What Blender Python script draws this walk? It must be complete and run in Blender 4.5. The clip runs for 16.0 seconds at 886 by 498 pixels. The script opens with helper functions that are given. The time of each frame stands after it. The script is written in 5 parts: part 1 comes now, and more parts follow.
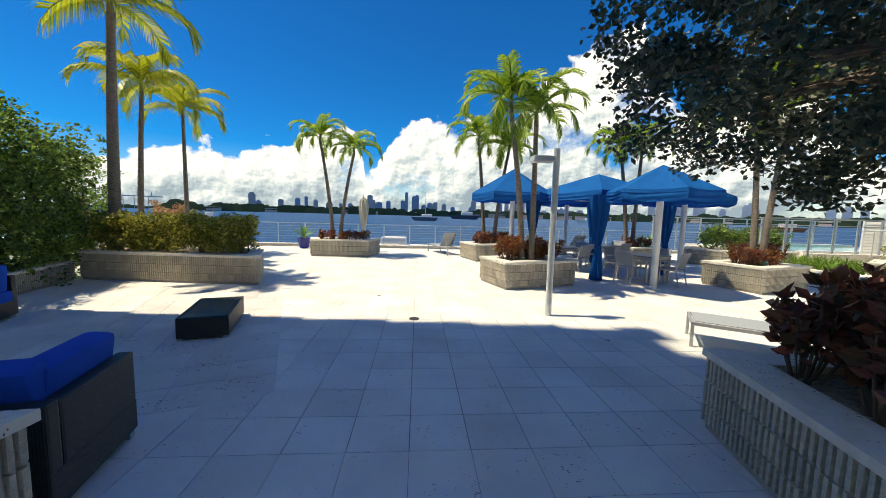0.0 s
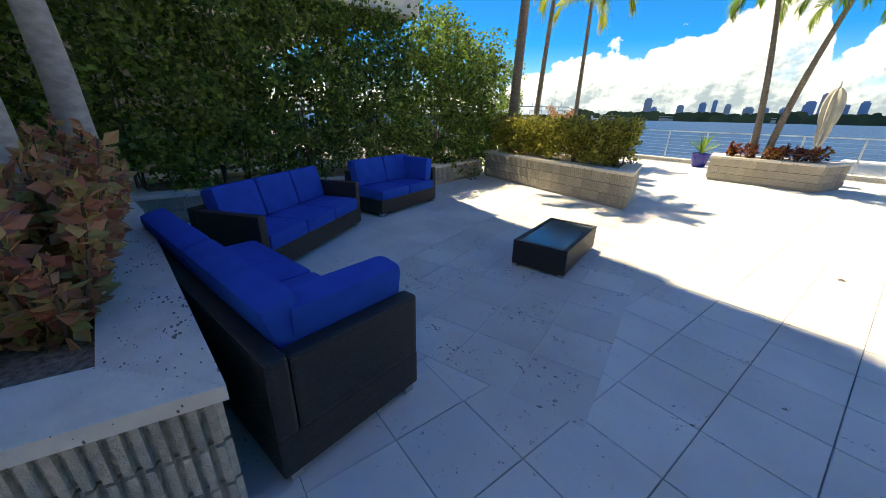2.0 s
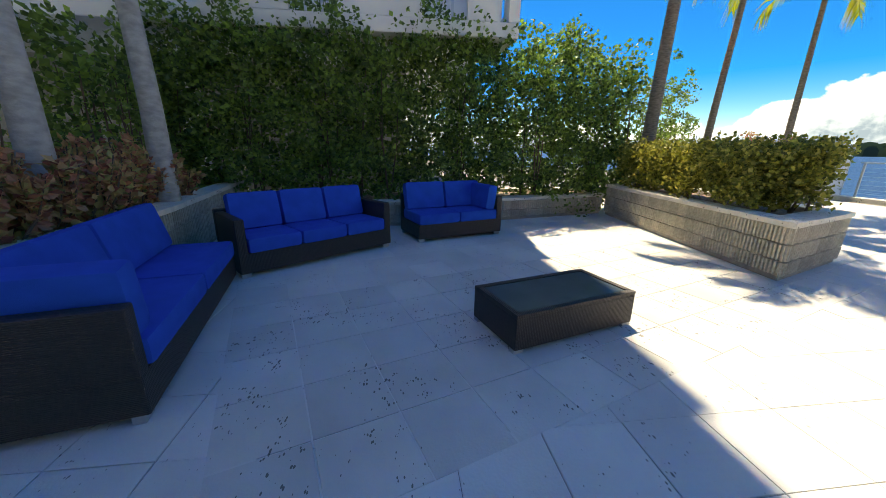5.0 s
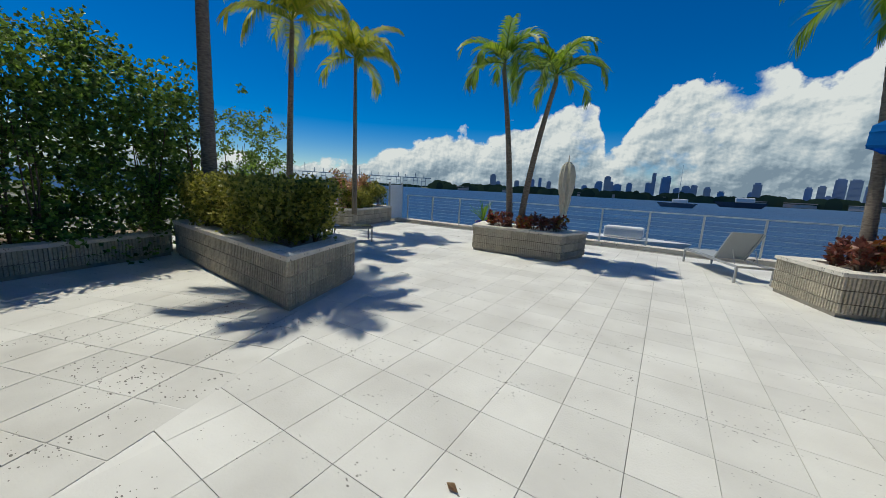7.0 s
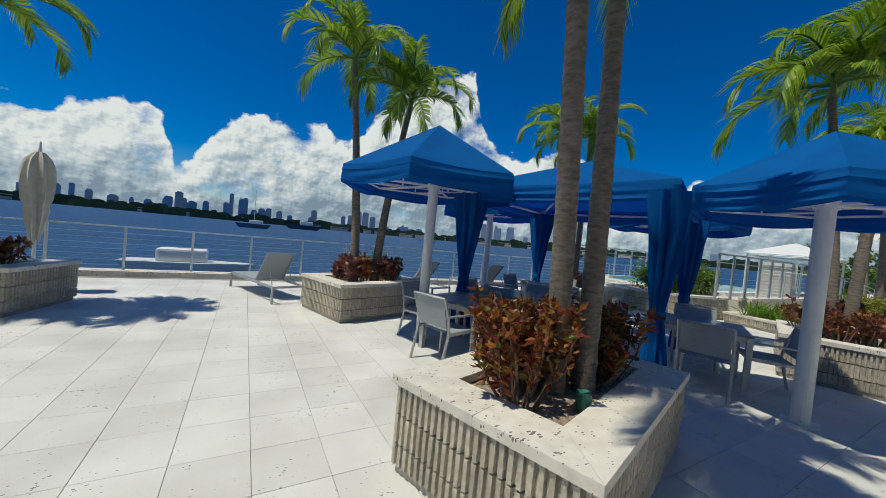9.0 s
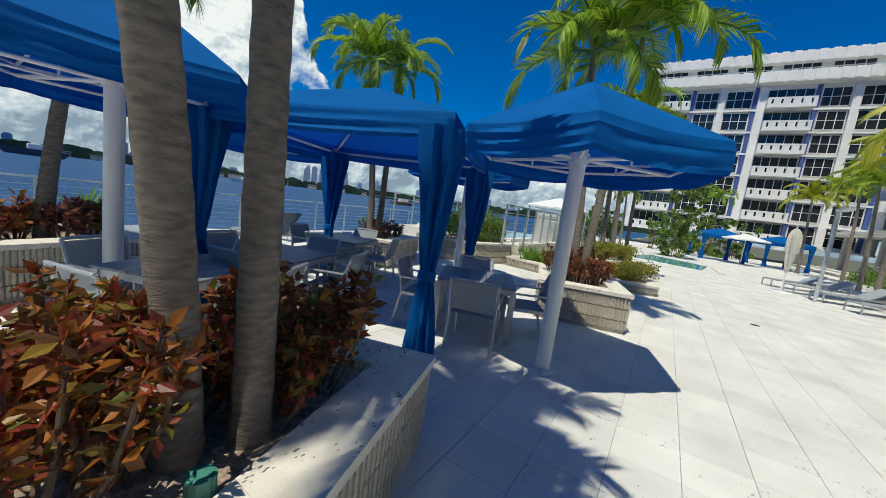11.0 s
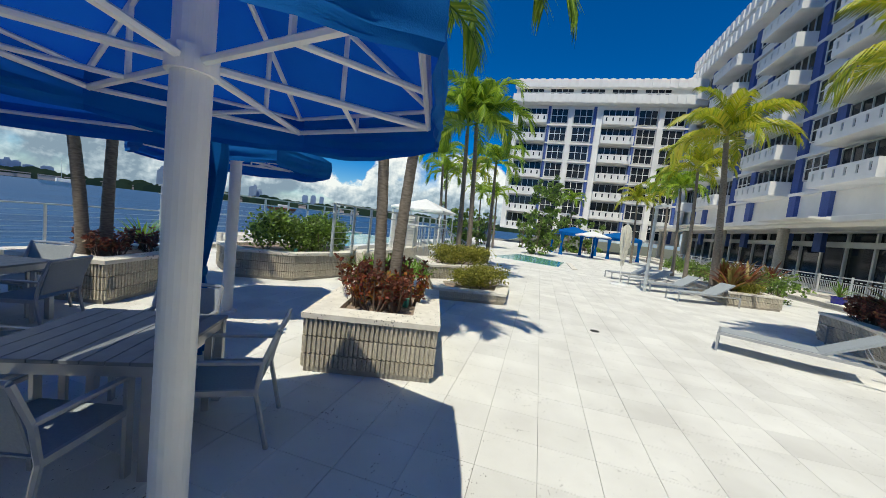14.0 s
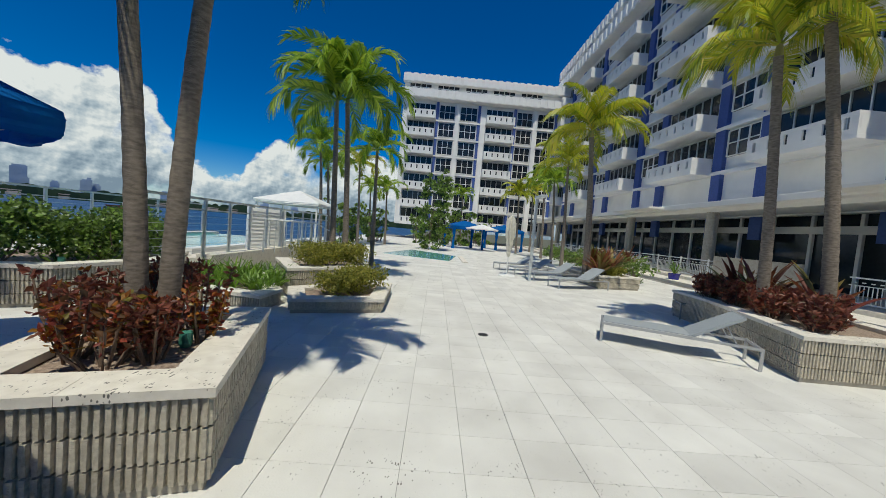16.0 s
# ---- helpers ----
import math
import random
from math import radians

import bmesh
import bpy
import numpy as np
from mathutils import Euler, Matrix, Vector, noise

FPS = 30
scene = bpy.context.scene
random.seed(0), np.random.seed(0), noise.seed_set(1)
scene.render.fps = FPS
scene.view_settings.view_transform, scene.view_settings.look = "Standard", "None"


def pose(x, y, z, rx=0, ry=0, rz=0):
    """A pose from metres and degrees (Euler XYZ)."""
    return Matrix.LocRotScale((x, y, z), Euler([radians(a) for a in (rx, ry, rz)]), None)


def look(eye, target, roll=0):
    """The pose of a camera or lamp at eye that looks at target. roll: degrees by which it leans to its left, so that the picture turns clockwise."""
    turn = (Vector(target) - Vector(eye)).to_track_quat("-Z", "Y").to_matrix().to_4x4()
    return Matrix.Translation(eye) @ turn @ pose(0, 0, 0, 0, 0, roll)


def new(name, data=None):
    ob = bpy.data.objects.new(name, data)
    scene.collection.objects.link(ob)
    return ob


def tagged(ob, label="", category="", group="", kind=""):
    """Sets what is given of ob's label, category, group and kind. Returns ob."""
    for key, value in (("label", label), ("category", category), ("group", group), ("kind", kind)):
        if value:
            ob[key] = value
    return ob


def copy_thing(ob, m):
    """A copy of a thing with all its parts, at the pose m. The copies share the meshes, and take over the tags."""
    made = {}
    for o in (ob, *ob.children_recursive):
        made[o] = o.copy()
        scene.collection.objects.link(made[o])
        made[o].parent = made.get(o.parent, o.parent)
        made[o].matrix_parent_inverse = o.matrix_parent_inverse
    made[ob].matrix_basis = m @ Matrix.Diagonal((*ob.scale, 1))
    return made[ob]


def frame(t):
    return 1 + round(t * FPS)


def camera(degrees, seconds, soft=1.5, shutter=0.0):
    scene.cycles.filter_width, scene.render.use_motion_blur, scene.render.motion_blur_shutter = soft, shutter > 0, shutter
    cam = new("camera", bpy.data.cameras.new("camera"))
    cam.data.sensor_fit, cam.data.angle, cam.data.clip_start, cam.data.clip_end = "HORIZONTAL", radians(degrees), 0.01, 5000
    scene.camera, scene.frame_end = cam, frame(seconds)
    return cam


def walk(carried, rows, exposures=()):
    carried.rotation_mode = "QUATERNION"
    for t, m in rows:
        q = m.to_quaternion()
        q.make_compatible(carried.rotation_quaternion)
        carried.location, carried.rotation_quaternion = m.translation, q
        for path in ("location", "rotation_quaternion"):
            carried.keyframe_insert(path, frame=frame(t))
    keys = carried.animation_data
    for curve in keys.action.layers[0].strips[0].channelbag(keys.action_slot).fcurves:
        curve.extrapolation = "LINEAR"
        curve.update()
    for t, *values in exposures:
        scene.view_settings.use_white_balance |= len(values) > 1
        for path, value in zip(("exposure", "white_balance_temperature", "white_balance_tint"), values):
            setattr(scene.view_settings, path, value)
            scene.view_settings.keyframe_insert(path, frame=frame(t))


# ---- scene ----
cam = camera(104.0, 16.0, soft=0.85)
PATH = [
    (0, (0.387, -0.184, 1.695), (0.536, 1.801, 1.501), 1.5),
    (0.5, (0.045, 0.368, 1.631), (-0.394, 2.291, 1.304), 1.0),
    (1, (-0.153, 0.805, 1.569), (-1.095, 2.492, 1.052), 1.2),
    (1.5, (-0.245, 1.183, 1.548), (-1.511, 2.583, 0.887), 1.3),
    (2, (-0.282, 1.553, 1.553), (-1.767, 2.681, 0.83), 1.2),
    (2.5, (-0.307, 1.88, 1.529), (-1.959, 2.728, 0.787), 0.8),
    (3, (-0.347, 2.199, 1.532), (-2.104, 2.804, 0.794), 0.9),
    (5.5, (0.005, 4.169, 1.35), (-1.906, 4.394, 0.806), 0.7),
    (6, (0.079, 4.638, 1.369), (-1.775, 5.208, 0.883), 0.9),
    (6.5, (0.242, 5.149, 1.453), (-1.371, 6.247, 1.013), 1.3),
    (7, (0.348, 5.543, 1.521), (-0.7, 7.211, 1.174), 3.0),
    (7.5, (0.511, 5.856, 1.609), (0.202, 7.82, 1.388), 4.6),
    (8, (0.684, 6.177, 1.615), (1.001, 8.148, 1.496), 5.3),
    (8.5, (0.89, 6.532, 1.575), (1.608, 8.397, 1.511), 5.7),
    (9, (1.119, 6.76, 1.56), (2.115, 8.493, 1.505), 5.5),
    (9.5, (1.438, 6.922, 1.562), (2.721, 8.453, 1.465), 5.5),
    (10, (1.772, 7.033, 1.588), (3.259, 8.359, 1.42), 6.2),
    (12.5, (3.838, 7.036, 1.704), (5.635, 7.882, 1.471), 8.0),
    (13, (4.272, 6.895, 1.723), (6.12, 7.632, 1.52), 7.7),
    (13.5, (4.642, 6.656, 1.736), (6.533, 7.283, 1.564), 7.2),
    (14, (5.11, 6.411, 1.731), (7.034, 6.938, 1.584), 6.5),
    (14.5, (5.48, 6.235, 1.733), (7.438, 6.619, 1.598), 6.1),
    (15, (5.936, 6.13, 1.718), (7.925, 6.285, 1.585), 5.8),
    (15.5, (6.322, 6.11, 1.694), (8.319, 6.125, 1.573), 5.4),
    (16, (6.591, 6.099, 1.674), (8.587, 6.05, 1.567), 5.0),
]
walk(cam, [(t, look(e, g, r)) for t, e, g, r in PATH],
     [(0, 0.68, 8200, 4), (1.5, 1.0, 9000, 5), (3, 1.35, 9200, 5), (5.5, 0.95, 8600, 4), (6.2, 0.36, 7100, 1), (7, -0.2, 6800, 1), (9, -0.12, 6800, 1),
      (10.5, 0.08, 6800, 1), (12.5, 0.33, 6900, 1), (13.5, 0.24, 6900, 1), (14.5, 0.12, 6900, 1), (15.2, -0.08, 6800, 1), (16, -0.12, 6800, 1)])

# ---- world, sun, exposure ----
world = bpy.data.worlds.new("world")
scene.world = world
world.use_nodes = True
wn = world.node_tree
sky = wn.nodes.new("ShaderNodeTexSky")
sky.sky_type = 'NISHITA'
sky.sun_disc = False
SUN_FROM = Vector((-0.45, 0.04, 1.0)).normalized()
sky.sun_elevation = math.asin(SUN_FROM.z)
sky.sun_rotation = math.atan2(SUN_FROM.x, SUN_FROM.y)
sky.air_density, sky.dust_density, sky.ozone_density, sky.altitude = 1.0, 0.0, 5.0, 1200
wn.nodes["Background"].inputs[1].default_value = 0.1
vivid = wn.nodes.new("ShaderNodeHueSaturation")
vivid.inputs["Saturation"].default_value, vivid.inputs["Value"].default_value = 1.55, 1.0
vivid.inputs["Hue"].default_value = 0.512
wn.links.new(sky.outputs[0], vivid.inputs["Color"])
wn.links.new(vivid.outputs[0], wn.nodes["Background"].inputs[0])
sun = new("sun", bpy.data.lights.new("sun", 'SUN'))
sun.data.energy, sun.data.angle, sun.data.color = 3.75, radians(0.5), (1.0, 0.945, 0.87)
sun.matrix_world = look(SUN_FROM * 50, (0, 0, 0))

# ---- materials ----
def mat(name, col, rough=0.6, metal=0.0, col2=None, scale=8.0, bump=0.0, bump_scale=None, island=0.0, rnd=0.0, stretch=None, pits=0.0, world=False, pit_mask=(0.42, 0.68)):
    """A surface: two colours mixed by noise at two scales, relief, and a shade that varies from piece to piece."""
    m = bpy.data.materials.new(name)
    m.use_nodes = True
    n, l = m.node_tree.nodes, m.node_tree.links
    b = n["Principled BSDF"]
    b.inputs["Roughness"].default_value, b.inputs["Metallic"].default_value = rough, metal
    tc = n.new("ShaderNodeTexCoord")
    src = tc.outputs["Object"]
    if world:
        src = n.new("ShaderNodeNewGeometry").outputs["Position"]
    if stretch:
        mp = n.new("ShaderNodeMapping")
        mp.inputs["Scale"].default_value = stretch
        l.new(src, mp.inputs[0])
        src = mp.outputs[0]
    nz = n.new("ShaderNodeTexNoise")
    nz.inputs["Scale"].default_value, nz.inputs["Detail"].default_value = scale, 8.0
    l.new(src, nz.inputs["Vector"])
    mix = n.new("ShaderNodeMix")
    mix.data_type = 'RGBA'
    mix.inputs[6].default_value = (*col, 1)
    mix.inputs[7].default_value = (*(col2 or [c * 0.8 for c in col]), 1)
    ramp = n.new("ShaderNodeMapRange")
    ramp.inputs[1].default_value, ramp.inputs[2].default_value = 0.35, 0.7
    l.new(nz.outputs[0], ramp.inputs[0])
    l.new(ramp.outputs[0], mix.inputs[0])
    out = mix.outputs[2]
    if island or rnd:
        if island:
            g = n.new("ShaderNodeNewGeometry")
            r = g.outputs["Random Per Island"]
        else:
            g = n.new("ShaderNodeObjectInfo")
            r = g.outputs["Random"]
        mr = n.new("ShaderNodeMapRange")
        mr.inputs[3].default_value, mr.inputs[4].default_value = 1 - (island or rnd), 1 + (island or rnd)
        l.new(r, mr.inputs[0])
        mul = n.new("ShaderNodeVectorMath")
        mul.operation = 'SCALE'
        l.new(out, mul.inputs[0])
        l.new(mr.outputs[0], mul.inputs[3])
        out = mul.outputs[0]
    if pits:
        mp = n.new("ShaderNodeMapping")
        mp.inputs["Scale"].default_value, mp.inputs["Rotation"].default_value = (1, 2.2, 1), (0, 0, 0.5)
        l.new(src, mp.inputs[0])
        vo = n.new("ShaderNodeTexVoronoi")
        vo.inputs["Scale"].default_value, vo.inputs["Randomness"].default_value = 26, 1.0
        l.new(mp.outputs[0], vo.inputs["Vector"])
        mask = n.new("ShaderNodeTexNoise")
        mask.inputs["Scale"].default_value, mask.inputs["Detail"].default_value = 2.3, 3
        l.new(src, mask.inputs["Vector"])
        lim = n.new("ShaderNodeMapRange")
        lim.inputs[1].default_value, lim.inputs[2].default_value, lim.inputs[3].default_value, lim.inputs[4].default_value = *pit_mask, 0.04, 0.04 + 0.36 * pits
        l.new(mask.outputs[0], lim.inputs[0])
        some = n.new("ShaderNodeTexNoise")
        some.inputs["Scale"].default_value, some.inputs["Detail"].default_value = 15, 2
        l.new(src, some.inputs["Vector"])
        keep = n.new("ShaderNodeMapRange")
        keep.inputs[1].default_value, keep.inputs[2].default_value = 0.44, 0.62
        l.new(some.outputs[0], keep.inputs[0])
        size = n.new("ShaderNodeMath")
        size.operation = 'MULTIPLY'
        l.new(lim.outputs[0], size.inputs[0])
        l.new(keep.outputs[0], size.inputs[1])
        lt = n.new("ShaderNodeMath")
        lt.operation = 'LESS_THAN'
        l.new(vo.outputs["Distance"], lt.inputs[0])
        l.new(size.outputs[0], lt.inputs[1])
        pm = n.new("ShaderNodeMix")
        pm.data_type = 'RGBA'
        pm.inputs[7].default_value = (0.16, 0.15, 0.135, 1)
        l.new(lt.outputs[0], pm.inputs[0])
        l.new(out, pm.inputs[6])
        out = pm.outputs[2]
    l.new(out, b.inputs["Base Color"])
    if bump:
        nb = n.new("ShaderNodeTexNoise")
        nb.inputs["Scale"].default_value, nb.inputs["Detail"].default_value = bump_scale or scale * 6, 6.0
        l.new(src, nb.inputs["Vector"])
        bp = n.new("ShaderNodeBump")
        bp.inputs["Strength"].default_value, bp.inputs["Distance"].default_value = bump, 0.01
        l.new(nb.outputs[0], bp.inputs["Height"])
        l.new(bp.outputs[0], b.inputs["Normal"])
    return m


def leaf_mat(name, cols, rough=0.45, trans=0.35):
    """Leaves whose colour changes from leaf to leaf, letting some light through."""
    m = bpy.data.materials.new(name)
    m.use_nodes = True
    n, l = m.node_tree.nodes, m.node_tree.links
    b = n["Principled BSDF"]
    b.inputs["Roughness"].default_value = rough
    g = n.new("ShaderNodeNewGeometry")
    cr = n.new("ShaderNodeValToRGB")
    while len(cr.color_ramp.elements) < len(cols):
        cr.color_ramp.elements.new(0.5)
    for i, c in enumerate(cols):
        cr.color_ramp.elements[i].position = i / (len(cols) - 1)
        cr.color_ramp.elements[i].color = (*c, 1)
    l.new(g.outputs["Random Per Island"], cr.inputs[0])
    l.new(cr.outputs[0], b.inputs["Base Color"])
    t = n.new("ShaderNodeBsdfTranslucent")
    l.new(cr.outputs[0], t.inputs[0])
    mx = n.new("ShaderNodeMixShader")
    mx.inputs[0].default_value = trans
    l.new(b.outputs[0], mx.inputs[1])
    l.new(t.outputs[0], mx.inputs[2])
    l.new(mx.outputs[0], n["Material Output"].inputs[0])
    return m


PAVE = mat("pale_paving", (0.70, 0.69, 0.65), 0.75, 0, (0.58, 0.565, 0.53), 1.3, 0.25, 60, rnd=0.06, pits=0.8, world=True)
PAVE_OLD = mat("worn_paving", (0.66, 0.65, 0.61), 0.8, 0, (0.5, 0.485, 0.45), 1.1, 0.35, 60, rnd=0.07, pits=1.0, world=True, pit_mask=(0.44, 0.58))
PAVE_REST = mat("pale_paving_rest", (0.70, 0.69, 0.65), 0.75, 0, (0.58, 0.565, 0.53), 1.3, 0.25, 60, island=0.06, pits=0.8, world=True)
JOINT = mat("joint_mortar", (0.13, 0.125, 0.115), 0.9, 0, (0.36, 0.345, 0.32), 0.9)
BLOCK = mat("ribbed_block", (0.58, 0.53, 0.43), 0.9, 0, (0.40, 0.355, 0.28), 25, 0.8, 120, rnd=0.14)
PLINTH = mat("concrete_plinth", (0.42, 0.39, 0.33), 0.9, 0, (0.33, 0.3, 0.25), 10, 0.4)
CAP = mat("coral_stone_cap", (0.73, 0.69, 0.61), 0.8, 0, (0.62, 0.575, 0.5), 9, 0.3, 70, rnd=0.05, pits=0.95, world=True, pit_mask=(0.36, 0.6))
PIT = mat("stone_pit", (0.10, 0.09, 0.08), 0.95)
SOIL = mat("bark_mulch", (0.42, 0.33, 0.26), 0.95, 0, (0.16, 0.11, 0.08), 35, 1.0, 90)
WHITE = mat("white_paint", (0.78, 0.78, 0.76), 0.45, 0, (0.72, 0.72, 0.7), 5)
FABRIC = mat("blue_awning", (0.004, 0.135, 0.42), 0.75, 0, (0.004, 0.11, 0.36), 3, 0.25, 200)
CUSH = mat("blue_cushion", (0.003, 0.085, 0.52), 0.85, 0, (0.003, 0.07, 0.43), 6, 0.3, 300)
ALU = mat("grey_aluminium", (0.46, 0.47, 0.48), 0.42, 0.55, (0.42, 0.43, 0.44), 12)
SLING = mat("grey_sling", (0.33, 0.36, 0.38), 0.7, 0, (0.29, 0.32, 0.34), 60, 0.3, 400)
RAIL = mat("silver_rail", (0.62, 0.65, 0.66), 0.35, 0.4)
SLATE = mat("table_slat", (0.24, 0.26, 0.28), 0.45, 0.3)
STEEL = mat("brushed_steel", (0.6, 0.59, 0.57), 0.28, 1.0, (0.52, 0.51, 0.49), 30, 0.05, 200, stretch=(1, 1, 30))
WICKER = mat("black_wicker", (0.036, 0.027, 0.026), 0.5, 0, (0.022, 0.017, 0.017), 40)
GLASS = mat("dark_glass", (0.02, 0.025, 0.03), 0.08)
# planter core: shade between the ribbed blocks is put into its dark colour
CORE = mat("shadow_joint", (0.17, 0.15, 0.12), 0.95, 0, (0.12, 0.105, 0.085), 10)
# table glass: the sky's bluish reflection is put into the base colour
TABLE_GLASS = mat("sky_tinted_table_glass", (0.10, 0.13, 0.14), 0.12, 0, (0.08, 0.105, 0.115), 4)
for m in (FABRIC, CUSH):
    m.node_tree.nodes["Principled BSDF"].inputs["Specular IOR Level"].default_value = 0.08
nt = FABRIC.node_tree
thin = nt.nodes.new("ShaderNodeBsdfTranslucent")
thin.inputs[0].default_value = (0.004, 0.07, 0.5, 1)
blend = nt.nodes.new("ShaderNodeMixShader")
blend.inputs[0].default_value = 0.3
nt.links.new(nt.nodes["Principled BSDF"].outputs[0], blend.inputs[1])
nt.links.new(thin.outputs[0], blend.inputs[2])
nt.links.new(blend.outputs[0], nt.nodes["Material Output"].inputs[0])
DARK = mat("dark_void", (0.02, 0.02, 0.022), 0.8)
TRUNK = mat("palm_bark", (0.25, 0.21, 0.17), 0.9, 0, (0.12, 0.1, 0.08), 14, 0.6, 40, stretch=(1, 1, 3))
PALE_BARK = mat("pale_bark", (0.4, 0.385, 0.36), 0.85, 0, (0.26, 0.25, 0.23), 9, 0.5, 30, stretch=(1, 1, 2))
WOOD = mat("shrub_stem", (0.16, 0.11, 0.08), 0.9)
CONC = mat("facade_white", (0.8, 0.79, 0.76), 0.8, 0, (0.7, 0.69, 0.66), 0.6)
BLUEW = mat("facade_blue", (0.05, 0.10, 0.32), 0.7)
POT = mat("cobalt_glaze", (0.01, 0.015, 0.25), 0.12)
CANVAS = mat("cream_canvas", (0.62, 0.60, 0.52), 0.9, 0, (0.52, 0.5, 0.43), 10, 0.3)
GREENL = mat("green_fixture", (0.05, 0.22, 0.17), 0.5)
PALM = leaf_mat("palm_leaf", [(0.08, 0.18, 0.015), (0.17, 0.3, 0.022), (0.29, 0.42, 0.03), (0.42, 0.5, 0.05)], trans=0.42)
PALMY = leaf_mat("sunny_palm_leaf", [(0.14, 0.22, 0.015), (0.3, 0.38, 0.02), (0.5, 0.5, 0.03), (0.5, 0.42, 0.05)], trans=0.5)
FICUS = leaf_mat("ficus_leaf", [(0.07, 0.11, 0.03), (0.13, 0.2, 0.045), (0.2, 0.31, 0.06), (0.27, 0.42, 0.07)], trans=0.45)
HEDGE = leaf_mat("clipped_hedge_leaf", [(0.12, 0.13, 0.025), (0.25, 0.26, 0.04), (0.38, 0.37, 0.06), (0.48, 0.42, 0.1)], trans=0.45)
CROTON = leaf_mat("croton_leaf", [(0.12, 0.02, 0.015), (0.3, 0.05, 0.02), (0.09, 0.05, 0.02), (0.42, 0.14, 0.02), (0.12, 0.15, 0.02)])
CROTOND = leaf_mat("dark_croton_leaf", [(0.1, 0.03, 0.025), (0.19, 0.055, 0.04), (0.28, 0.085, 0.05), (0.12, 0.075, 0.035)])
COPPER = leaf_mat("copperleaf", [(0.32, 0.1, 0.075), (0.52, 0.23, 0.13), (0.5, 0.34, 0.15), (0.3, 0.3, 0.09)])

weave = WICKER.node_tree
wt = weave.nodes.new("ShaderNodeTexCoord")
bands = []
for axis, sc in (('X', 22.0), ('Z', 30.0)):
    wv = weave.nodes.new("ShaderNodeTexWave")
    wv.bands_direction = axis
    wv.inputs["Scale"].default_value, wv.inputs["Distortion"].default_value = sc, 0.6
    weave.links.new(wt.outputs["Object"], wv.inputs["Vector"])
    bands.append(wv)
wx = weave.nodes.new("ShaderNodeMath")
wx.operation = 'MULTIPLY'
weave.links.new(bands[0].outputs["Fac"], wx.inputs[0])
weave.links.new(bands[1].outputs["Fac"], wx.inputs[1])
wb = weave.nodes.new("ShaderNodeBump")
wb.inputs["Strength"].default_value, wb.inputs["Distance"].default_value = 0.9, 0.004
weave.links.new(wx.outputs[0], wb.inputs["Height"])
weave.links.new(wb.outputs[0], weave.nodes["Principled BSDF"].inputs["Normal"])

# ---- building blocks ----
def mesh(name, bm):
    me = bpy.data.meshes.new(name)
    bm.normal_update()
    bm.to_mesh(me)
    bm.free()
    return me


def part(name, bm, material, parent=None, label="", smooth=False):
    me = bm if isinstance(bm, bpy.types.Mesh) else mesh(name, bm)
    if material and not me.materials:
        me.materials.append(material)
    if smooth:
        me.shade_smooth()
        me.set_sharp_from_angle(angle=radians(32))
    ob = new(name, me)
    ob.parent = parent
    if label:
        ob["label"] = label
    return ob


def thing(name, m, label, category, group="", kind=""):
    ob = new(name)
    ob.empty_display_size = 0.1
    ob.matrix_world = m
    return tagged(ob, label, category, group, kind)


def box(bm, x0, x1, y0, y1, z0, z1, bevel=0.0, m=None):
    r = bmesh.ops.create_cube(bm, size=1)
    vs = r["verts"]
    for v in vs:
        v.co = Vector(((x0 + x1) / 2 + v.co.x * (x1 - x0), (y0 + y1) / 2 + v.co.y * (y1 - y0), (z0 + z1) / 2 + v.co.z * (z1 - z0)))
    if bevel:
        es = list({e for v in vs for e in v.link_edges})
        q = bmesh.ops.bevel(bm, geom=es, offset=bevel, segments=2, affect='EDGES', profile=0.6)
        vs = list({v for f in q["faces"] for v in f.verts} | {v for v in vs if v.is_valid})
    if m is not None:
        bmesh.ops.transform(bm, matrix=m, verts=vs)
    return vs


def boxes(*bs, bevel=0.0):
    bm = bmesh.new()
    for b in bs:
        box(bm, *b, bevel=bevel)
    return bm


def tube(bm, pts, radii, seg=8, cap=True):
    """A tube through points, with a radius at each."""
    rings = []
    pts = [Vector(p) for p in pts]
    if not isinstance(radii, (list, tuple)):
        radii = [radii] * len(pts)
    for i, p in enumerate(pts):
        d = (pts[min(i + 1, len(pts) - 1)] - pts[max(i - 1, 0)]).normalized()
        a = d.orthogonal().normalized() if abs(d.z) < 0.9 else Vector((1, 0, 0)).cross(d).normalized()
        b = d.cross(a)
        rings.append([bm.verts.new(p + (a * math.cos(2 * math.pi * k / seg) + b * math.sin(2 * math.pi * k / seg)) * radii[i]) for k in range(seg)])
    for r, s in zip(rings, rings[1:]):
        for k in range(seg):
            bm.faces.new((r[k], r[(k + 1) % seg], s[(k + 1) % seg], s[k]))
    if cap:
        bm.faces.new(rings[0][::-1])
        bm.faces.new(rings[-1])
    return bm


def lathe(prof, seg=24):
    """A turned shape from (radius, height) pairs."""
    bm = bmesh.new()
    rings = [[bm.verts.new((r * math.cos(2 * math.pi * k / seg), r * math.sin(2 * math.pi * k / seg), z)) for k in range(seg)] for r, z in prof]
    for a, b in zip(rings, rings[1:]):
        for k in range(seg):
            bm.faces.new((a[k], a[(k + 1) % seg], b[(k + 1) % seg], b[k]))
    bm.faces.new(rings[0][::-1])
    bm.faces.new(rings[-1])
    return bm


